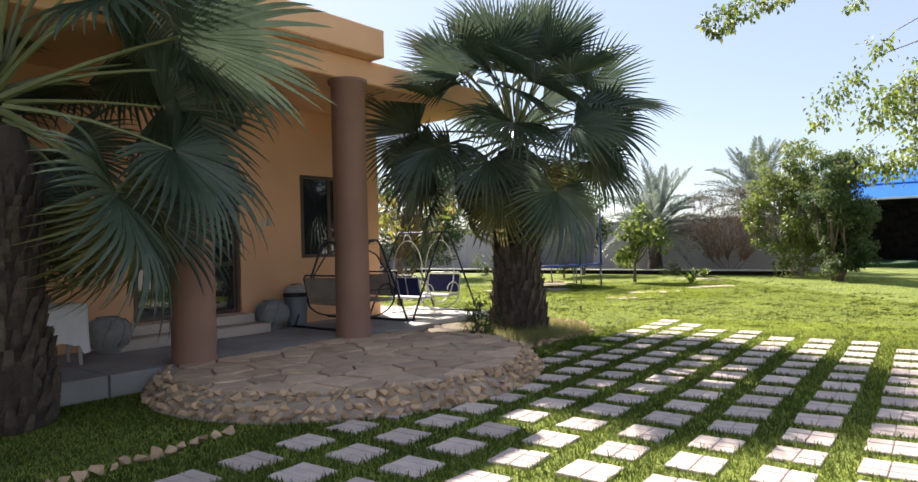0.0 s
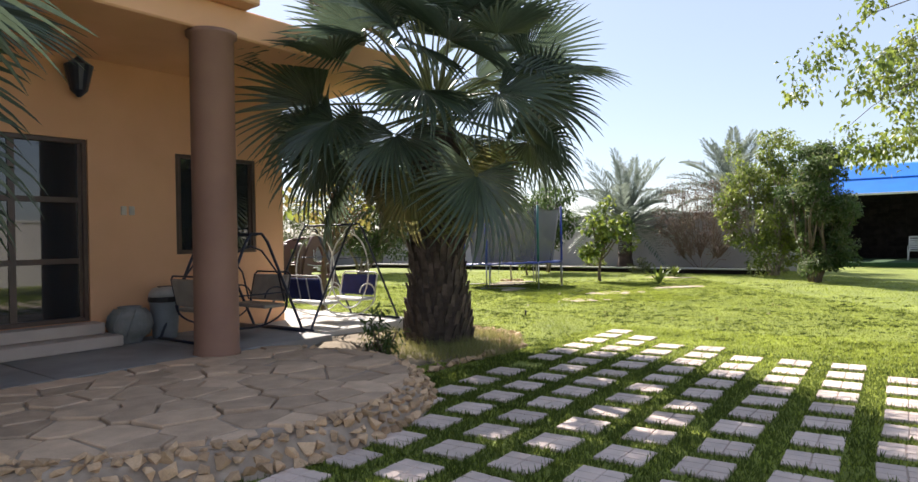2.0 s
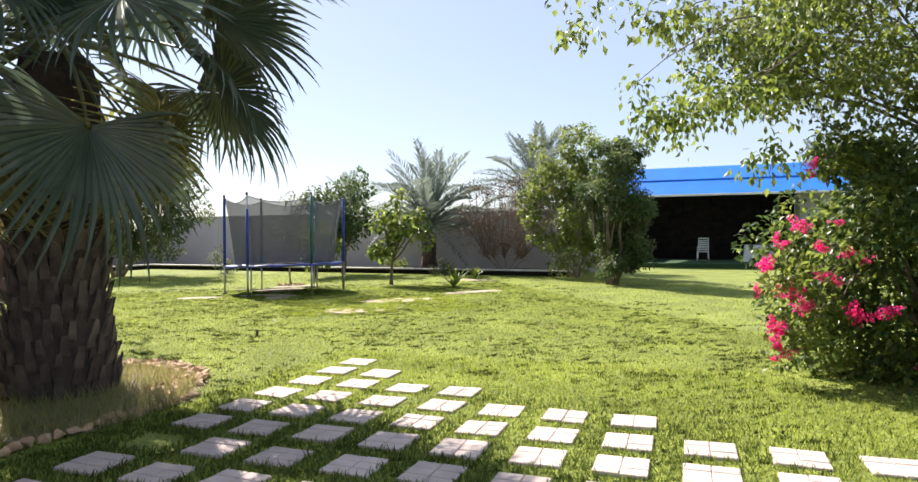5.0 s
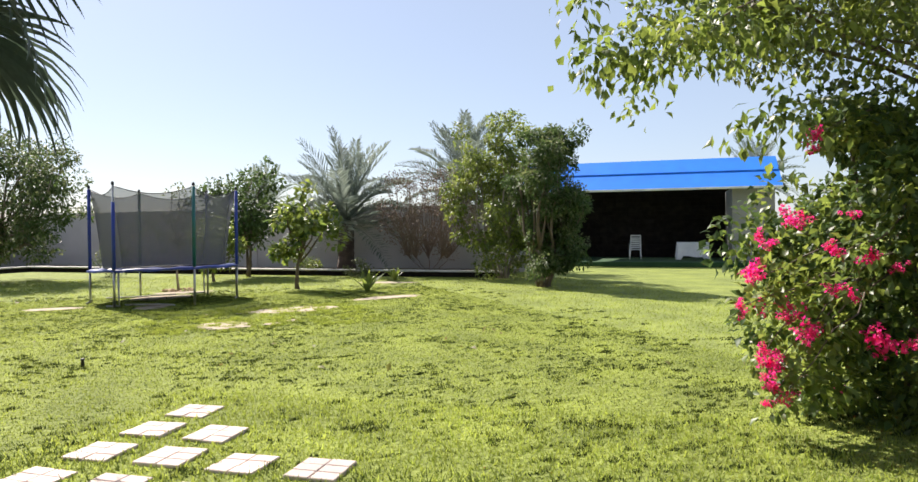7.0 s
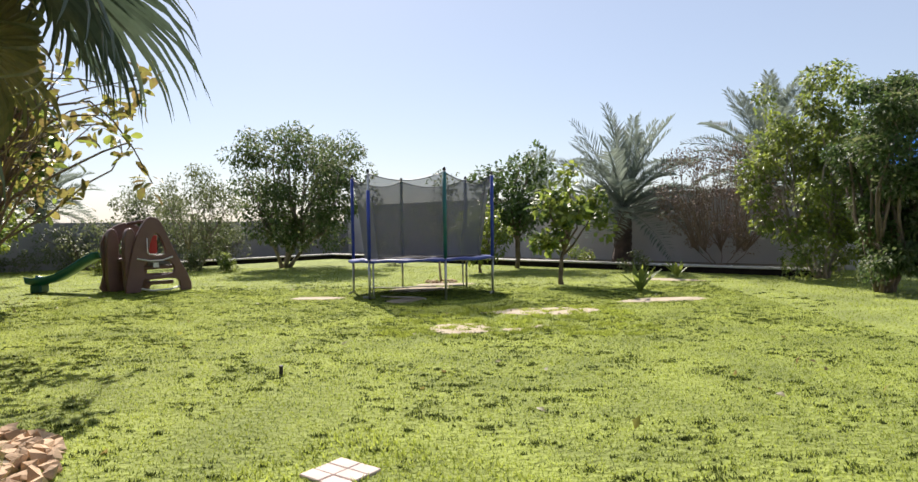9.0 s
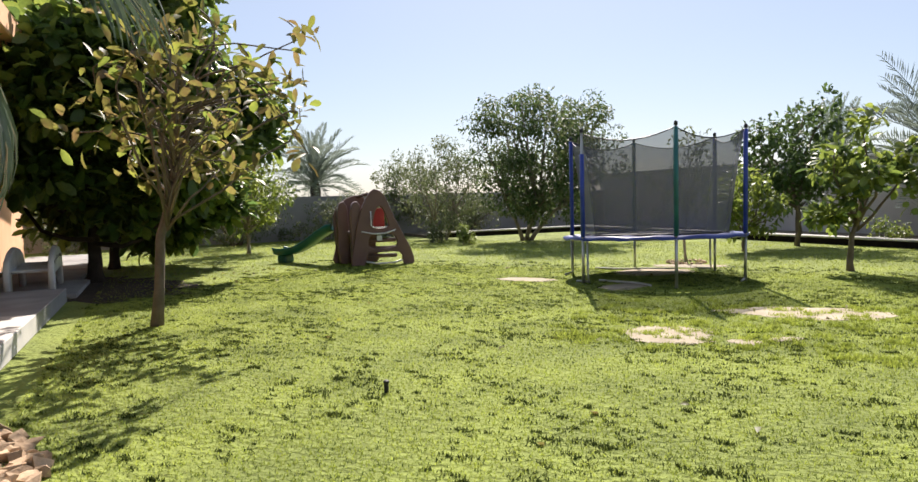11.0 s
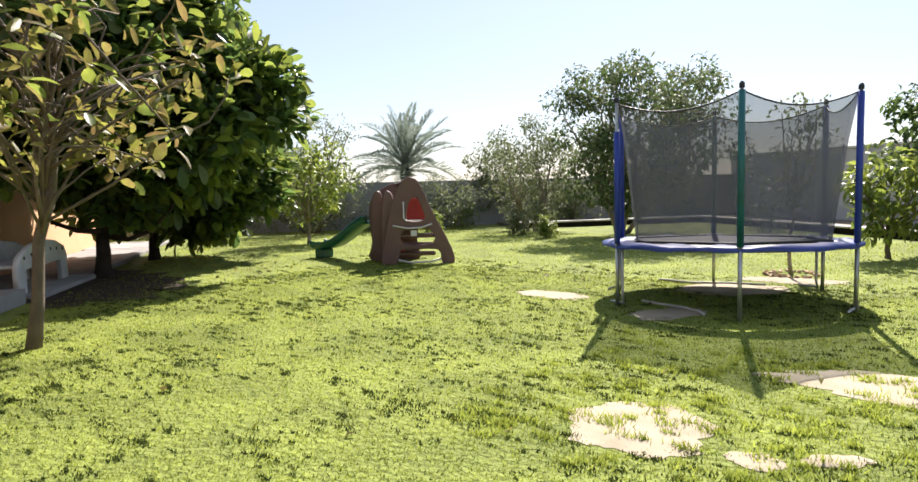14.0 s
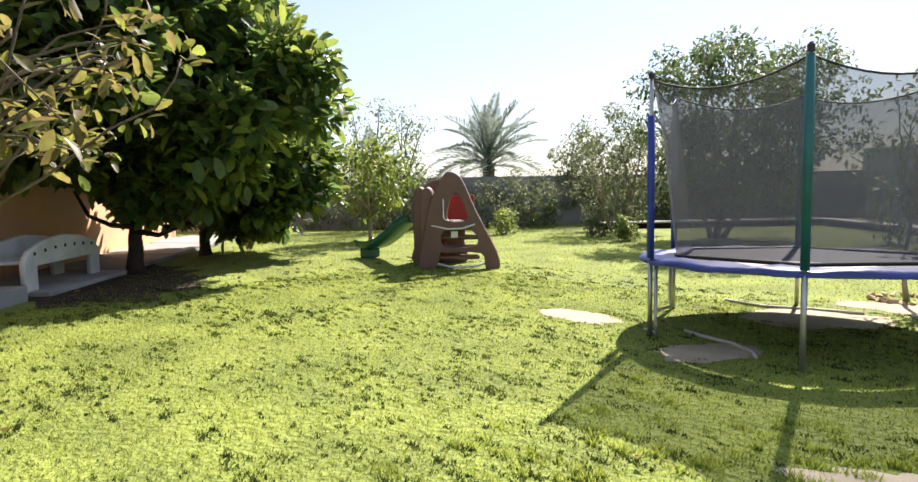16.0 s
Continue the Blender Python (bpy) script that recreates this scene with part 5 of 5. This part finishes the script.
# ---- porch things ----
binn = thing("pedal_bin", front(-1.72, 0.30, 0.24), "grey plastic litter bin with pale swing lid", "bin")
part("body", Build().lathe([(0.15, 0.0), (0.16, 0.01), (0.195, 0.48), (0.20, 0.50)], 20), M["bin"], binn, smooth=True)
part("rim", Build().lathe([(0.205, 0.50), (0.215, 0.51), (0.215, 0.56), (0.20, 0.57)], 20), M["black"], binn)
lid = part("lid", Build().lathe([(0.21, 0.57), (0.20, 0.62), (0.16, 0.68), (0.10, 0.70), (0.02, 0.705)], 20), M["bin_lid"], binn, "pale grey domed lid", True)
part("flap", Build().box((0, 0, 0), (0.20, 0.15, 0.012), pose(0, -0.06, 0.69, 16), 0.004), M["black"], lid)


def urn(s, d, seed):
    u = thing("stone_pot", front(s, d, 0.24), "round weathered grey stone pot by the entrance", "pot", "pots by the entrance")
    prof = [(0.13, 0.0), (0.15, 0.015), (0.15, 0.04), (0.21, 0.09), (0.27, 0.20), (0.275, 0.28), (0.25, 0.37), (0.19, 0.44), (0.14, 0.455), (0.15, 0.475), (0.12, 0.48), (0.11, 0.44), (0.02, 0.42)]
    part("body", Build().lathe(prof, 28), M["urn"], u, smooth=True)
    for k in range(8):
        a = 2 * math.pi * k / 8 + seed
        path = [(0.278 * math.cos(a + t * 0.5) * f, 0.278 * math.sin(a + t * 0.5) * f, z) for t, f, z in ((0, 0.8, 0.1), (0.3, 1.0, 0.24), (0.7, 0.92, 0.36), (1, 0.7, 0.44))]
        part("rib", Build().tube(path, 0.014, 6), M["urn"], u, smooth=True)
    return u


urn(-2.22, 0.33, 0.2)
urn(-4.85, 0.48, 0.9)
# cloth-covered table on the porch
tab = thing("side_table", front(-5.62, 0.95, 0.24), "small white plastic table on the porch", "table")
part("tabletop", Build().box((0, 0, 0.70), (0.44, 0.44, 0.03), bevel=0.01), M["plastic_white"], tab)
for x in (-0.18, 0.18):
    for y in (-0.18, 0.18):
        part("leg", Build().tube([(x, y, 0.0), (x * 0.9, y * 0.9, 0.69)], 0.022, 8), M["plastic_white"], tab, smooth=True)


def draped_cloth(w, d, z, drop, seed, waves=7):
    b = Build()
    k = 80
    rows = []
    for f in (0.0, 0.55, 1.0, 1.02, 1.04, 1.08, 1.12):
        for i in range(k):
            a = 2 * math.pi * i / k
            c, s = math.cos(a), math.sin(a)
            q = 1 / max(abs(c), abs(s))
            x, y = c * q * w / 2, s * q * d / 2
            corner = abs(abs(c) - abs(s)) < 0.25
            fall = 0 if f <= 1 else (f - 1.0) / 0.12
            ripple = 1 + fall * 0.06 * math.sin(a * waves * 2 + seed)
            g2 = min(f, 1.0 + 0.05 * fall)
            rows.append((x * g2 * ripple, y * g2 * ripple, z + 0.004 - fall ** 0.8 * drop * (1.0 + (0.25 if corner else 0) + 0.05 * math.sin(a * 5 + seed))))
    b.add(rows, [(r * k + i, r * k + (i + 1) % k, (r + 1) * k + (i + 1) % k, (r + 1) * k + i) for r in range(6) for i in range(k)] + [tuple(range(k))[::-1]])
    return b


tagged(part("tablecloth", draped_cloth(0.48, 0.48, 0.72, 0.46, 1), M["cloth"], None, m=front(-5.62, 0.95, 0.24), smooth=True), "white cloth draped over the small table", "tablecloth")

# ---- blue-roofed shed ----
SH = Matrix.Translation((21.6, 30.5, 0)) @ Matrix.Rotation(math.atan2(-0.64, 0.768), 4, "Z")
shed = thing("garden_shed", SH, "open stone-clad shed with blue sheet metal roof", "shed", kind="structure")
part("floor_platform", Build().box((1.0, 1.2, 0.10), (11.0, 6.0, 0.20), bevel=0.02), M["turf"], shed, "dark green turf covered platform")
# the dark inside of the open shed is put into the stone's colour
cladding = part("stone_cladding", Build().box((0.6, 3.46, 1.8), (9.6, 0.1, 3.2)), M["shaded_stone"], shed, "brown stacked stone cladding, near black for the shade inside the shed")
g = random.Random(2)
BLOCKS = [Build().box((0, 0, 0), (w - 0.015, 0.13, 0.185)).mesh("stone", M["shaded_stone"]) for w in (0.45, 0.6, 0.75)]
for r in range(16):
    x = -4.2
    while x < 5.0:
        k = g.randrange(3)
        w = (0.45, 0.6, 0.75)[k]
        part("stone", BLOCKS[k], None, cladding, m=Matrix.Translation((x + w / 2, 3.37 + g.uniform(-0.025, 0.025), 0.2 + 0.2 * (r + 0.5))))
        x += w
part("rear_wall", Build().box((0.6, 3.62, 1.75), (10, 0.2, 3.5)), M["wall_dark"], shed)
# inner side wall in the same near-black, for the shade in there
part("side_wall", Build().box((-4.3, 2.0, 1.75), (0.2, 3.2, 3.5)), M["shaded_stone"], shed)
part("side_wall", Build().box((5.0, 1.6, 1.6), (1.6, 3.8, 3.2)), M["wall_dark"], shed, "grey rendered side wall")
rows = []
k = 8
for i in range(k + 1):
    x = -4.6 + 10.6 * i / k
    dz = 0.0
    rows += [(x, -1.0, 3.2 + dz), (x, 1.0, 4.55 + dz), (x, 4.0, 4.85 + dz)]
b = Build()
b.add(rows, [(3 * i + j, 3 * i + 3 + j, 3 * i + 4 + j, 3 * i + 1 + j) for i in range(k) for j in range(2)])
part("roof", b, M["blue_roof"], shed, "bright blue corrugated sheet roof")
part("roof_seam", Build().box((0.7, 0.0, 3.905), (10.6, 0.05, 0.05), bevel=0.01), M["blue_roof"], shed, "lapped seam of the blue sheets")
part("gutter", Build().box((0.7, -1.03, 3.15), (10.6, 0.08, 0.09), bevel=0.01), M["plastic_white"], shed, "white edge trim")
for x in (-4.2, 4.3):
    part("post", Build().tube([(x, -0.1, 0.2), (x, -0.1, 3.15)], 0.06, 10), M["metal_dark"], shed, smooth=True)


def garden_chair(m):
    c = thing("garden_chair", m, "white plastic high-backed garden chair in the shed", "chair")
    part("seat", Build().box((0, 0, 0.43), (0.48, 0.46, 0.04), bevel=0.015), M["plastic_white"], c)
    back = part("backrest", Build().box((-0.21, 0, 0.32), (0.04, 0.03, 0.66), bevel=0.01).box((0.21, 0, 0.32), (0.04, 0.03, 0.66), bevel=0.01).box((0, 0, 0.64), (0.46, 0.03, 0.06), bevel=0.01), M["plastic_white"], c, m=pose(0, 0.22, 0.42, -14))
    for i in range(6):
        part("slat", Build().box((0, 0, 0.1 + 0.085 * i), (0.40, 0.015, 0.055), bevel=0.005), M["plastic_white"], back)
    for x in (-0.22, 0.22):
        for y in (-0.2, 0.2):
            part("leg", Build().tube([(x, y, 0.42), (x * 1.12, y * 1.15, 0)], 0.02, 8), M["plastic_white"], c, smooth=True)
        part("armrest", Build().tube([(x * 1.1, -0.22, 0.0), (x * 1.1, -0.2, 0.62), (x * 1.1, 0.24, 0.66)], 0.018, 8), M["plastic_white"], c, smooth=True)
    return c


garden_chair(SH @ pose(0.3, 0.9, 0.2))
t2 = thing("trestle_table", SH @ pose(2.7, 0.9, 0.2), "long table in the shed", "table")
part("tabletop", Build().box((0, 0, 0.72), (1.25, 0.8, 0.04), bevel=0.01), M["plastic_white"], t2)
for x in (-0.52, 0.52):
    for y in (-0.3, 0.3):
        part("leg", Build().tube([(x, y, 0), (x, y, 0.71)], 0.025, 8), M["galv"], t2, smooth=True)
tagged(part("tablecloth", draped_cloth(1.31, 0.86, 0.745, 0.62, 2, 11), M["cloth"], None, m=SH @ pose(2.7, 0.9, 0.2), smooth=True), "white cloth hanging to the floor over the long table", "tablecloth")

# ---- white arched bench by the trees ----
BM = L0 @ SIDE @ pose(6.2, -1.05, 0.08)
bench = thing("white_bench", BM, "white moulded plastic bench with arched front", "bench")
arc = [(-1.15, 0.0), (-0.85, 0.0), (-0.85, 0.36), (0.85, 0.36), (0.85, 0.0), (1.15, 0.0), (1.15, 0.42), (1.02, 0.56), (0.6, 0.68), (0, 0.74), (-0.6, 0.68), (-1.02, 0.56), (-1.15, 0.42)]
for y in (-0.3, 0.3):
    me = plate(arc, y, 0.05)
    pa = add_plate("front_panel" if y < 0 else "rear_panel", me, M["plastic_white"], bench)
    for i in range(7):
        x = -0.9 + 0.3 * i
        part("hole", Build().lathe([(0.028, -0.004), (0.028, 0.004)], 12).mesh("hole", M["black"]), None, pa, m=Matrix.Translation((x, y + (-0.048 if y < 0 else 0.048), 0.50 + 0.08 * math.cos(x * 1.3))) @ pose(0, 0, 0, 90))
part("seat", Build().box((0, 0, 0.40), (1.9, 0.56, 0.05), bevel=0.015), M["plastic_white"], bench)

# ---- low plants ----
def blade_plant(name, x, y, n, h, w, mat, label, seed, z=0.0, spread=0.7):
    g = random.Random(seed)
    p = thing(name, pose(x, y, z), label, "plant")
    for i in range(n):
        a = i * 2.39996
        e = g.uniform(0.15, 1.0) * spread
        b = Build()
        rows = []
        ln = h * g.uniform(0.75, 1.2)
        for t, wf in ((0, 0.5), (0.35, 1.0), (0.7, 0.7), (1, 0.02)):
            r = ln * t * math.sin(e) * (1 + 0.3 * t)
            zz = ln * t * math.cos(e) - 0.15 * ln * t * t * e
            hw = w * wf / 2
            rows += [(r * math.cos(a) - math.sin(a) * hw, r * math.sin(a) + math.cos(a) * hw, zz + hw * 0.4), (r * math.cos(a), r * math.sin(a), zz), (r * math.cos(a) + math.sin(a) * hw, r * math.sin(a) - math.cos(a) * hw, zz + hw * 0.4)]
        b.add(rows, [(k * 3 + j, k * 3 + j + 1, k * 3 + j + 4, k * 3 + j + 3) for k in range(3) for j in range(2)])
        part("leaf", b, mat, p)
    return p


blade_plant("banana_sucker", 8.1, 22.8, 9, 0.62, 0.13, M["leaf_lime"], "young bright green plant with upright leaves on the lawn", 51)
blade_plant("banana_sucker", 9.9, 26.4, 8, 0.6, 0.13, M["leaf_lime"], "young green plant beside the kerb", 52)
tree("low_shrub", 0.42, 10.35, 4, 0.25, 0.012, (0, 0, 0.36), (0.24, 0.24, 0.36), 16, (0.06, 0.12), 20, (0.13, 0.028), M["leaf_dark"], M["trunk"], "small dark leafy shrub at the patio edge", 53, 8, hollow=0.1, category="shrub")
tree("bare_shrub", 11.8, 28.6, 5, 0.7, 0.022, (0, 0, 2.2), (1.9, 1.9, 1.6), 170, (0.16, 0.34), 46, (0.075, 0.04), M["twig_dry"], M["twig_dry"], "brown twiggy shrub with dry leaves by the wall", 54, 110, hollow=0.1, category="shrub")
for i, (x, y, r, h) in enumerate(((9.3, 28.5, 0.5, 0.5), (-7.6, 29.9, 0.3, 0.7), (-5.0, 30.8, 0.3, 0.6), (-3.6, 30.2, 0.25, 0.5), (1.5, 33.0, 0.6, 0.9), (8.0, 31.2, 0.5, 0.6), (-11.0, 31.0, 0.9, 0.8), (-9.0, 33.0, 0.8, 0.9), (-14.0, 27.5, 1.0, 0.9))):
    tree("low_shrub", x, y, 3, h * 0.4, 0.02, (0, 0, h * 0.6), (r, r, h * 0.6), 14, (0.1, 0.22), 40, (0.10, 0.05), M["leaf_lime"] if i % 2 else M["leaf_dull"], M["trunk"], "low green shrub in the planting bed", 60 + i, 6, hollow=0.1, category="shrub")
for i, (s, d, r, h) in enumerate(((10.0, WD + 1.2, 1.5, 1.5), (5.5, WD + 1.2, 1.8, 1.7), (0.5, WD + 1.2, 1.8, 1.8), (15.0, WD + 0.9, 1.2, 1.5))):
    p = at(s, d)
    tree("hedge_shrub", p.x, p.y, 4, h * 0.3, 0.04, (0, 0, h * 0.62), (r, r, h * 0.62), 60, (0.22, 0.4), 56, (0.11, 0.05), M["leaf_dull"], M["trunk"], "dusty green shrub against the low wall", 80 + i, 10, hollow=0.3, category="shrub")


# ---- grass ----
def blocked(x, y):
    m = np.zeros(len(x), bool)
    for bx, by, a, b, turn in BARE:
        t = radians(turn)
        u, v = (x - bx) * math.cos(t) + (y - by) * math.sin(t), -(x - bx) * math.sin(t) + (y - by) * math.cos(t)
        m |= (u / a) ** 2 + (v / b) ** 2 < 0.8 + 0.25 * np.sin(x * 31) * np.sin(y * 27)
    u, v = (x - PC.x) * SU.x + (y - PC.y) * SU.y, (x - PC.x) * SN.x + (y - PC.y) * SN.y
    m |= (u / (RA * 1.12)) ** 2 + (v / (RB * 1.12)) ** 2 < 1
    s, d = (x - FRONT.x) * SU.x + (y - FRONT.y) * SU.y, (x - FRONT.x) * SN.x + (y - FRONT.y) * SN.y
    m |= (d < 2.2) & (s < -0.28)
    m |= (s < 2.15) & (d < 1.7)
    pa, pb = x * PA.x + y * PA.y, x * PB.x + y * PB.y
    fj = (pb + 3.59) / 0.545
    fk = (pa - 8.86) / 0.52
    on = (np.abs(fj - np.round(fj)) * 0.545 < 0.165) & (np.abs(fk - np.round(fk)) * 0.52 < 0.165)
    ends = np.array([ENDS.get(int(q), -99) for q in np.round(fj)])
    m |= on & (np.round(fk) <= ends)
    m |= ((x - 0.6) / 1.6) ** 2 + ((y - 11.75) / 1.5) ** 2 < 1
    return m


def grass(name, n, box, height, width, mat, label, seed, test=None, tuft=0.0):
    gg = np.random.default_rng(seed)
    x, y = gg.uniform(box[0], box[1], n), gg.uniform(box[2], box[3], n)
    keep = ~blocked(x, y) if test is None else test(x, y)
    if tuft:
        keep &= (np.sin(x * 5.3 + 2.6 * np.sin(y * 2.3 + 1.7 * np.sin(x * 1.1))) * np.sin(y * 6.1 + 2.9 * np.sin(x * 1.9 + 2.1 * np.sin(y * 0.9))) + gg.normal(size=n) * 0.3) > tuft
    x, y = x[keep], y[keep]
    n = len(x)
    a = gg.uniform(0, 2 * math.pi, n)
    h = height * gg.uniform(0.5, 1.35, n)
    lean = gg.uniform(0.1, 0.9, n) * h
    la = gg.uniform(0, 2 * math.pi, n)
    w = width * gg.uniform(0.6, 1.3, n)
    z = np.zeros(n)
    p0 = np.stack([x - np.cos(a) * w, y - np.sin(a) * w, z], 1)
    p1 = np.stack([x + np.cos(a) * w, y + np.sin(a) * w, z], 1)
    p2 = np.stack([x + np.cos(la) * lean, y + np.sin(la) * lean, h], 1)
    verts = np.stack([p0, p1, p2], 1).reshape(-1, 3)
    ob = new(name, np_mesh(name, verts, np.arange(3 * n).reshape(-1, 3), mat))
    return tagged(ob, label, "grass", kind="stuff")


grass("grass", 560000, (-4, 10, 1.5, 24), 0.017, 0.0042, M["grass"], "short green lawn grass", 1)
grass("grass", 120000, (-12, 15, 12, 32), 0.026, 0.009, M["grass"], "short green lawn grass", 2, lambda x, y: ((x < -4) | (x > 10) | (y > 24)) & ~blocked(x, y))
grass("grass", 150000, (-4, 10, 1.5, 24), 0.024, 0.0048, M["grass"], "taller tufts in the lawn", 3, None, 0.5)
grass("grass", 100000, (-4, 10, 6, 24), 0.021, 0.0045, M["dark_grass"], "darker blades among the lawn grass", 5)
grass("grass", 15000, (-0.2, 2.5, 10.2, 13.4), 0.16, 0.005, M["dry"], "dry grass round the palm foot", 4, lambda x, y: ((x - 1.15) / 1.15) ** 2 + ((y - 11.6) / 1.3) ** 2 < 1)


def clump_grass(name, n, per, box, radius, height, width, mat, label, seed, test=None):
    """Low tussocks: blades packed round scattered middles."""
    gg = np.random.default_rng(seed)
    cx, cy = gg.uniform(box[0], box[1], n), gg.uniform(box[2], box[3], n)
    keep = ~blocked(cx, cy) if test is None else test(cx, cy)
    cx, cy = cx[keep], cy[keep]
    n = len(cx)
    rad = radius * gg.uniform(0.4, 1.6, n)
    i = np.repeat(np.arange(n), per)
    x = cx[i] + gg.normal(size=len(i)) * rad[i] * 1.5
    y = cy[i] + gg.normal(size=len(i)) * rad[i] * 0.6
    a, la = gg.uniform(0, 6.283, len(i)), gg.uniform(0, 6.283, len(i))
    h = height * gg.uniform(0.5, 1.3, len(i))
    lean = h * gg.uniform(0.1, 0.9, len(i))
    w = width * gg.uniform(0.6, 1.3, len(i))
    z = np.zeros(len(i))
    verts = np.stack([np.stack([x - np.cos(a) * w, y - np.sin(a) * w, z], 1), np.stack([x + np.cos(a) * w, y + np.sin(a) * w, z], 1), np.stack([x + np.cos(la) * lean, y + np.sin(la) * lean, h], 1)], 1).reshape(-1, 3)
    ob = new(name, np_mesh(name, verts, np.arange(len(verts)).reshape(-1, 3), mat))
    return tagged(ob, label, "grass", kind="stuff")


def worn(x, y):
    """Stretches in which the lawn is uneven."""
    f = np.sin(x * 1.9 + 1.3 * np.sin(y * 0.8)) * np.sin(y * 1.5 + 1.7 * np.sin(x * 0.7 + 1)) + 0.5 * np.sin(x * 4.3 + y * 1.1) * np.sin(y * 3.7)
    return ~blocked(x, y) & (np.random.default_rng(78).uniform(-1.0, 1.3, len(x)) < f)


# dark blades give the shade of small hollows by colour; the turf stays flat
clump_grass("grass_tussock", 17000, 11, (-4, 10, 8, 25), 0.017, 0.022, 0.006, M["tuft"], "low tussocks, and dark blades that stand in for shaded hollows", 8, worn)
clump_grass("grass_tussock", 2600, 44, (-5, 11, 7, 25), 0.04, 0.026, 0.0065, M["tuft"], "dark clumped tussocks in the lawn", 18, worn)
clump_grass("grass_tussock", 260, 40, (3.3, 7.2, 17.2, 20.4), 0.035, 0.05, 0.006, M["grass"], "green tufts growing into the bare patches", 9, lambda x, y: x > -99)


def near_pavers(x, y):
    pa, pb = x * PA.x + y * PA.y, x * PB.x + y * PB.y
    return (pb > -4.7) & (pb < 2.2) & (pa < 13.2) & ~blocked(x, y)


def dark_grass(x, y):
    """Longer grass among the pavers, darkened for shade, thinning out into the lawn."""
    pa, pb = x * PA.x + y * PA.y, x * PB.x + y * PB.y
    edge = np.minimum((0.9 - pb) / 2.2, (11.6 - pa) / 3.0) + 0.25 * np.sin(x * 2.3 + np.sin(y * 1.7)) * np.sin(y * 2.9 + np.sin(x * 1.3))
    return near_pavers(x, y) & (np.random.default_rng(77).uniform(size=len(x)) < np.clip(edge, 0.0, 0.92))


grass("grass", 330000, (-5, 8, 0.5, 13.5), 0.05, 0.006, M["dark_grass"], "longer grass between the pavers, its green darkened for shade", 12, dark_grass)
grass("grass", 130000, (-5, 8, 0.5, 13.5), 0.04, 0.006, M["grass"], "longer light green grass round the pavers", 13, lambda x, y: near_pavers(x, y) & ~dark_grass(x, y))

gg = np.random.default_rng(31)
fx = np.concatenate([gg.uniform(-8, -3, 90), gg.uniform(0, 9, 60)])
fy = np.concatenate([gg.uniform(17.5, 22.5, 90), gg.uniform(12, 24, 60)])
litter = leaf_mesh("leaf_litter", np.stack([fx, fy, np.full(150, 0.035)], 1), np.full(150, 0.02), 1, 0.09, 0.05, M["leaf_yellow"], 33, 0.0)
tagged(new("leaf_litter", litter), "dry fallen leaves scattered on the lawn", "leaves", kind="stuff")

grass("grass", 70000, (-6.5, 0.5, 2.0, 8.0), 0.03, 0.006, M["dark_grass"], "thin dark grass on the bare ground before the patio", 14, lambda x, y: ~near_pavers(x, y) & ~blocked(x, y))
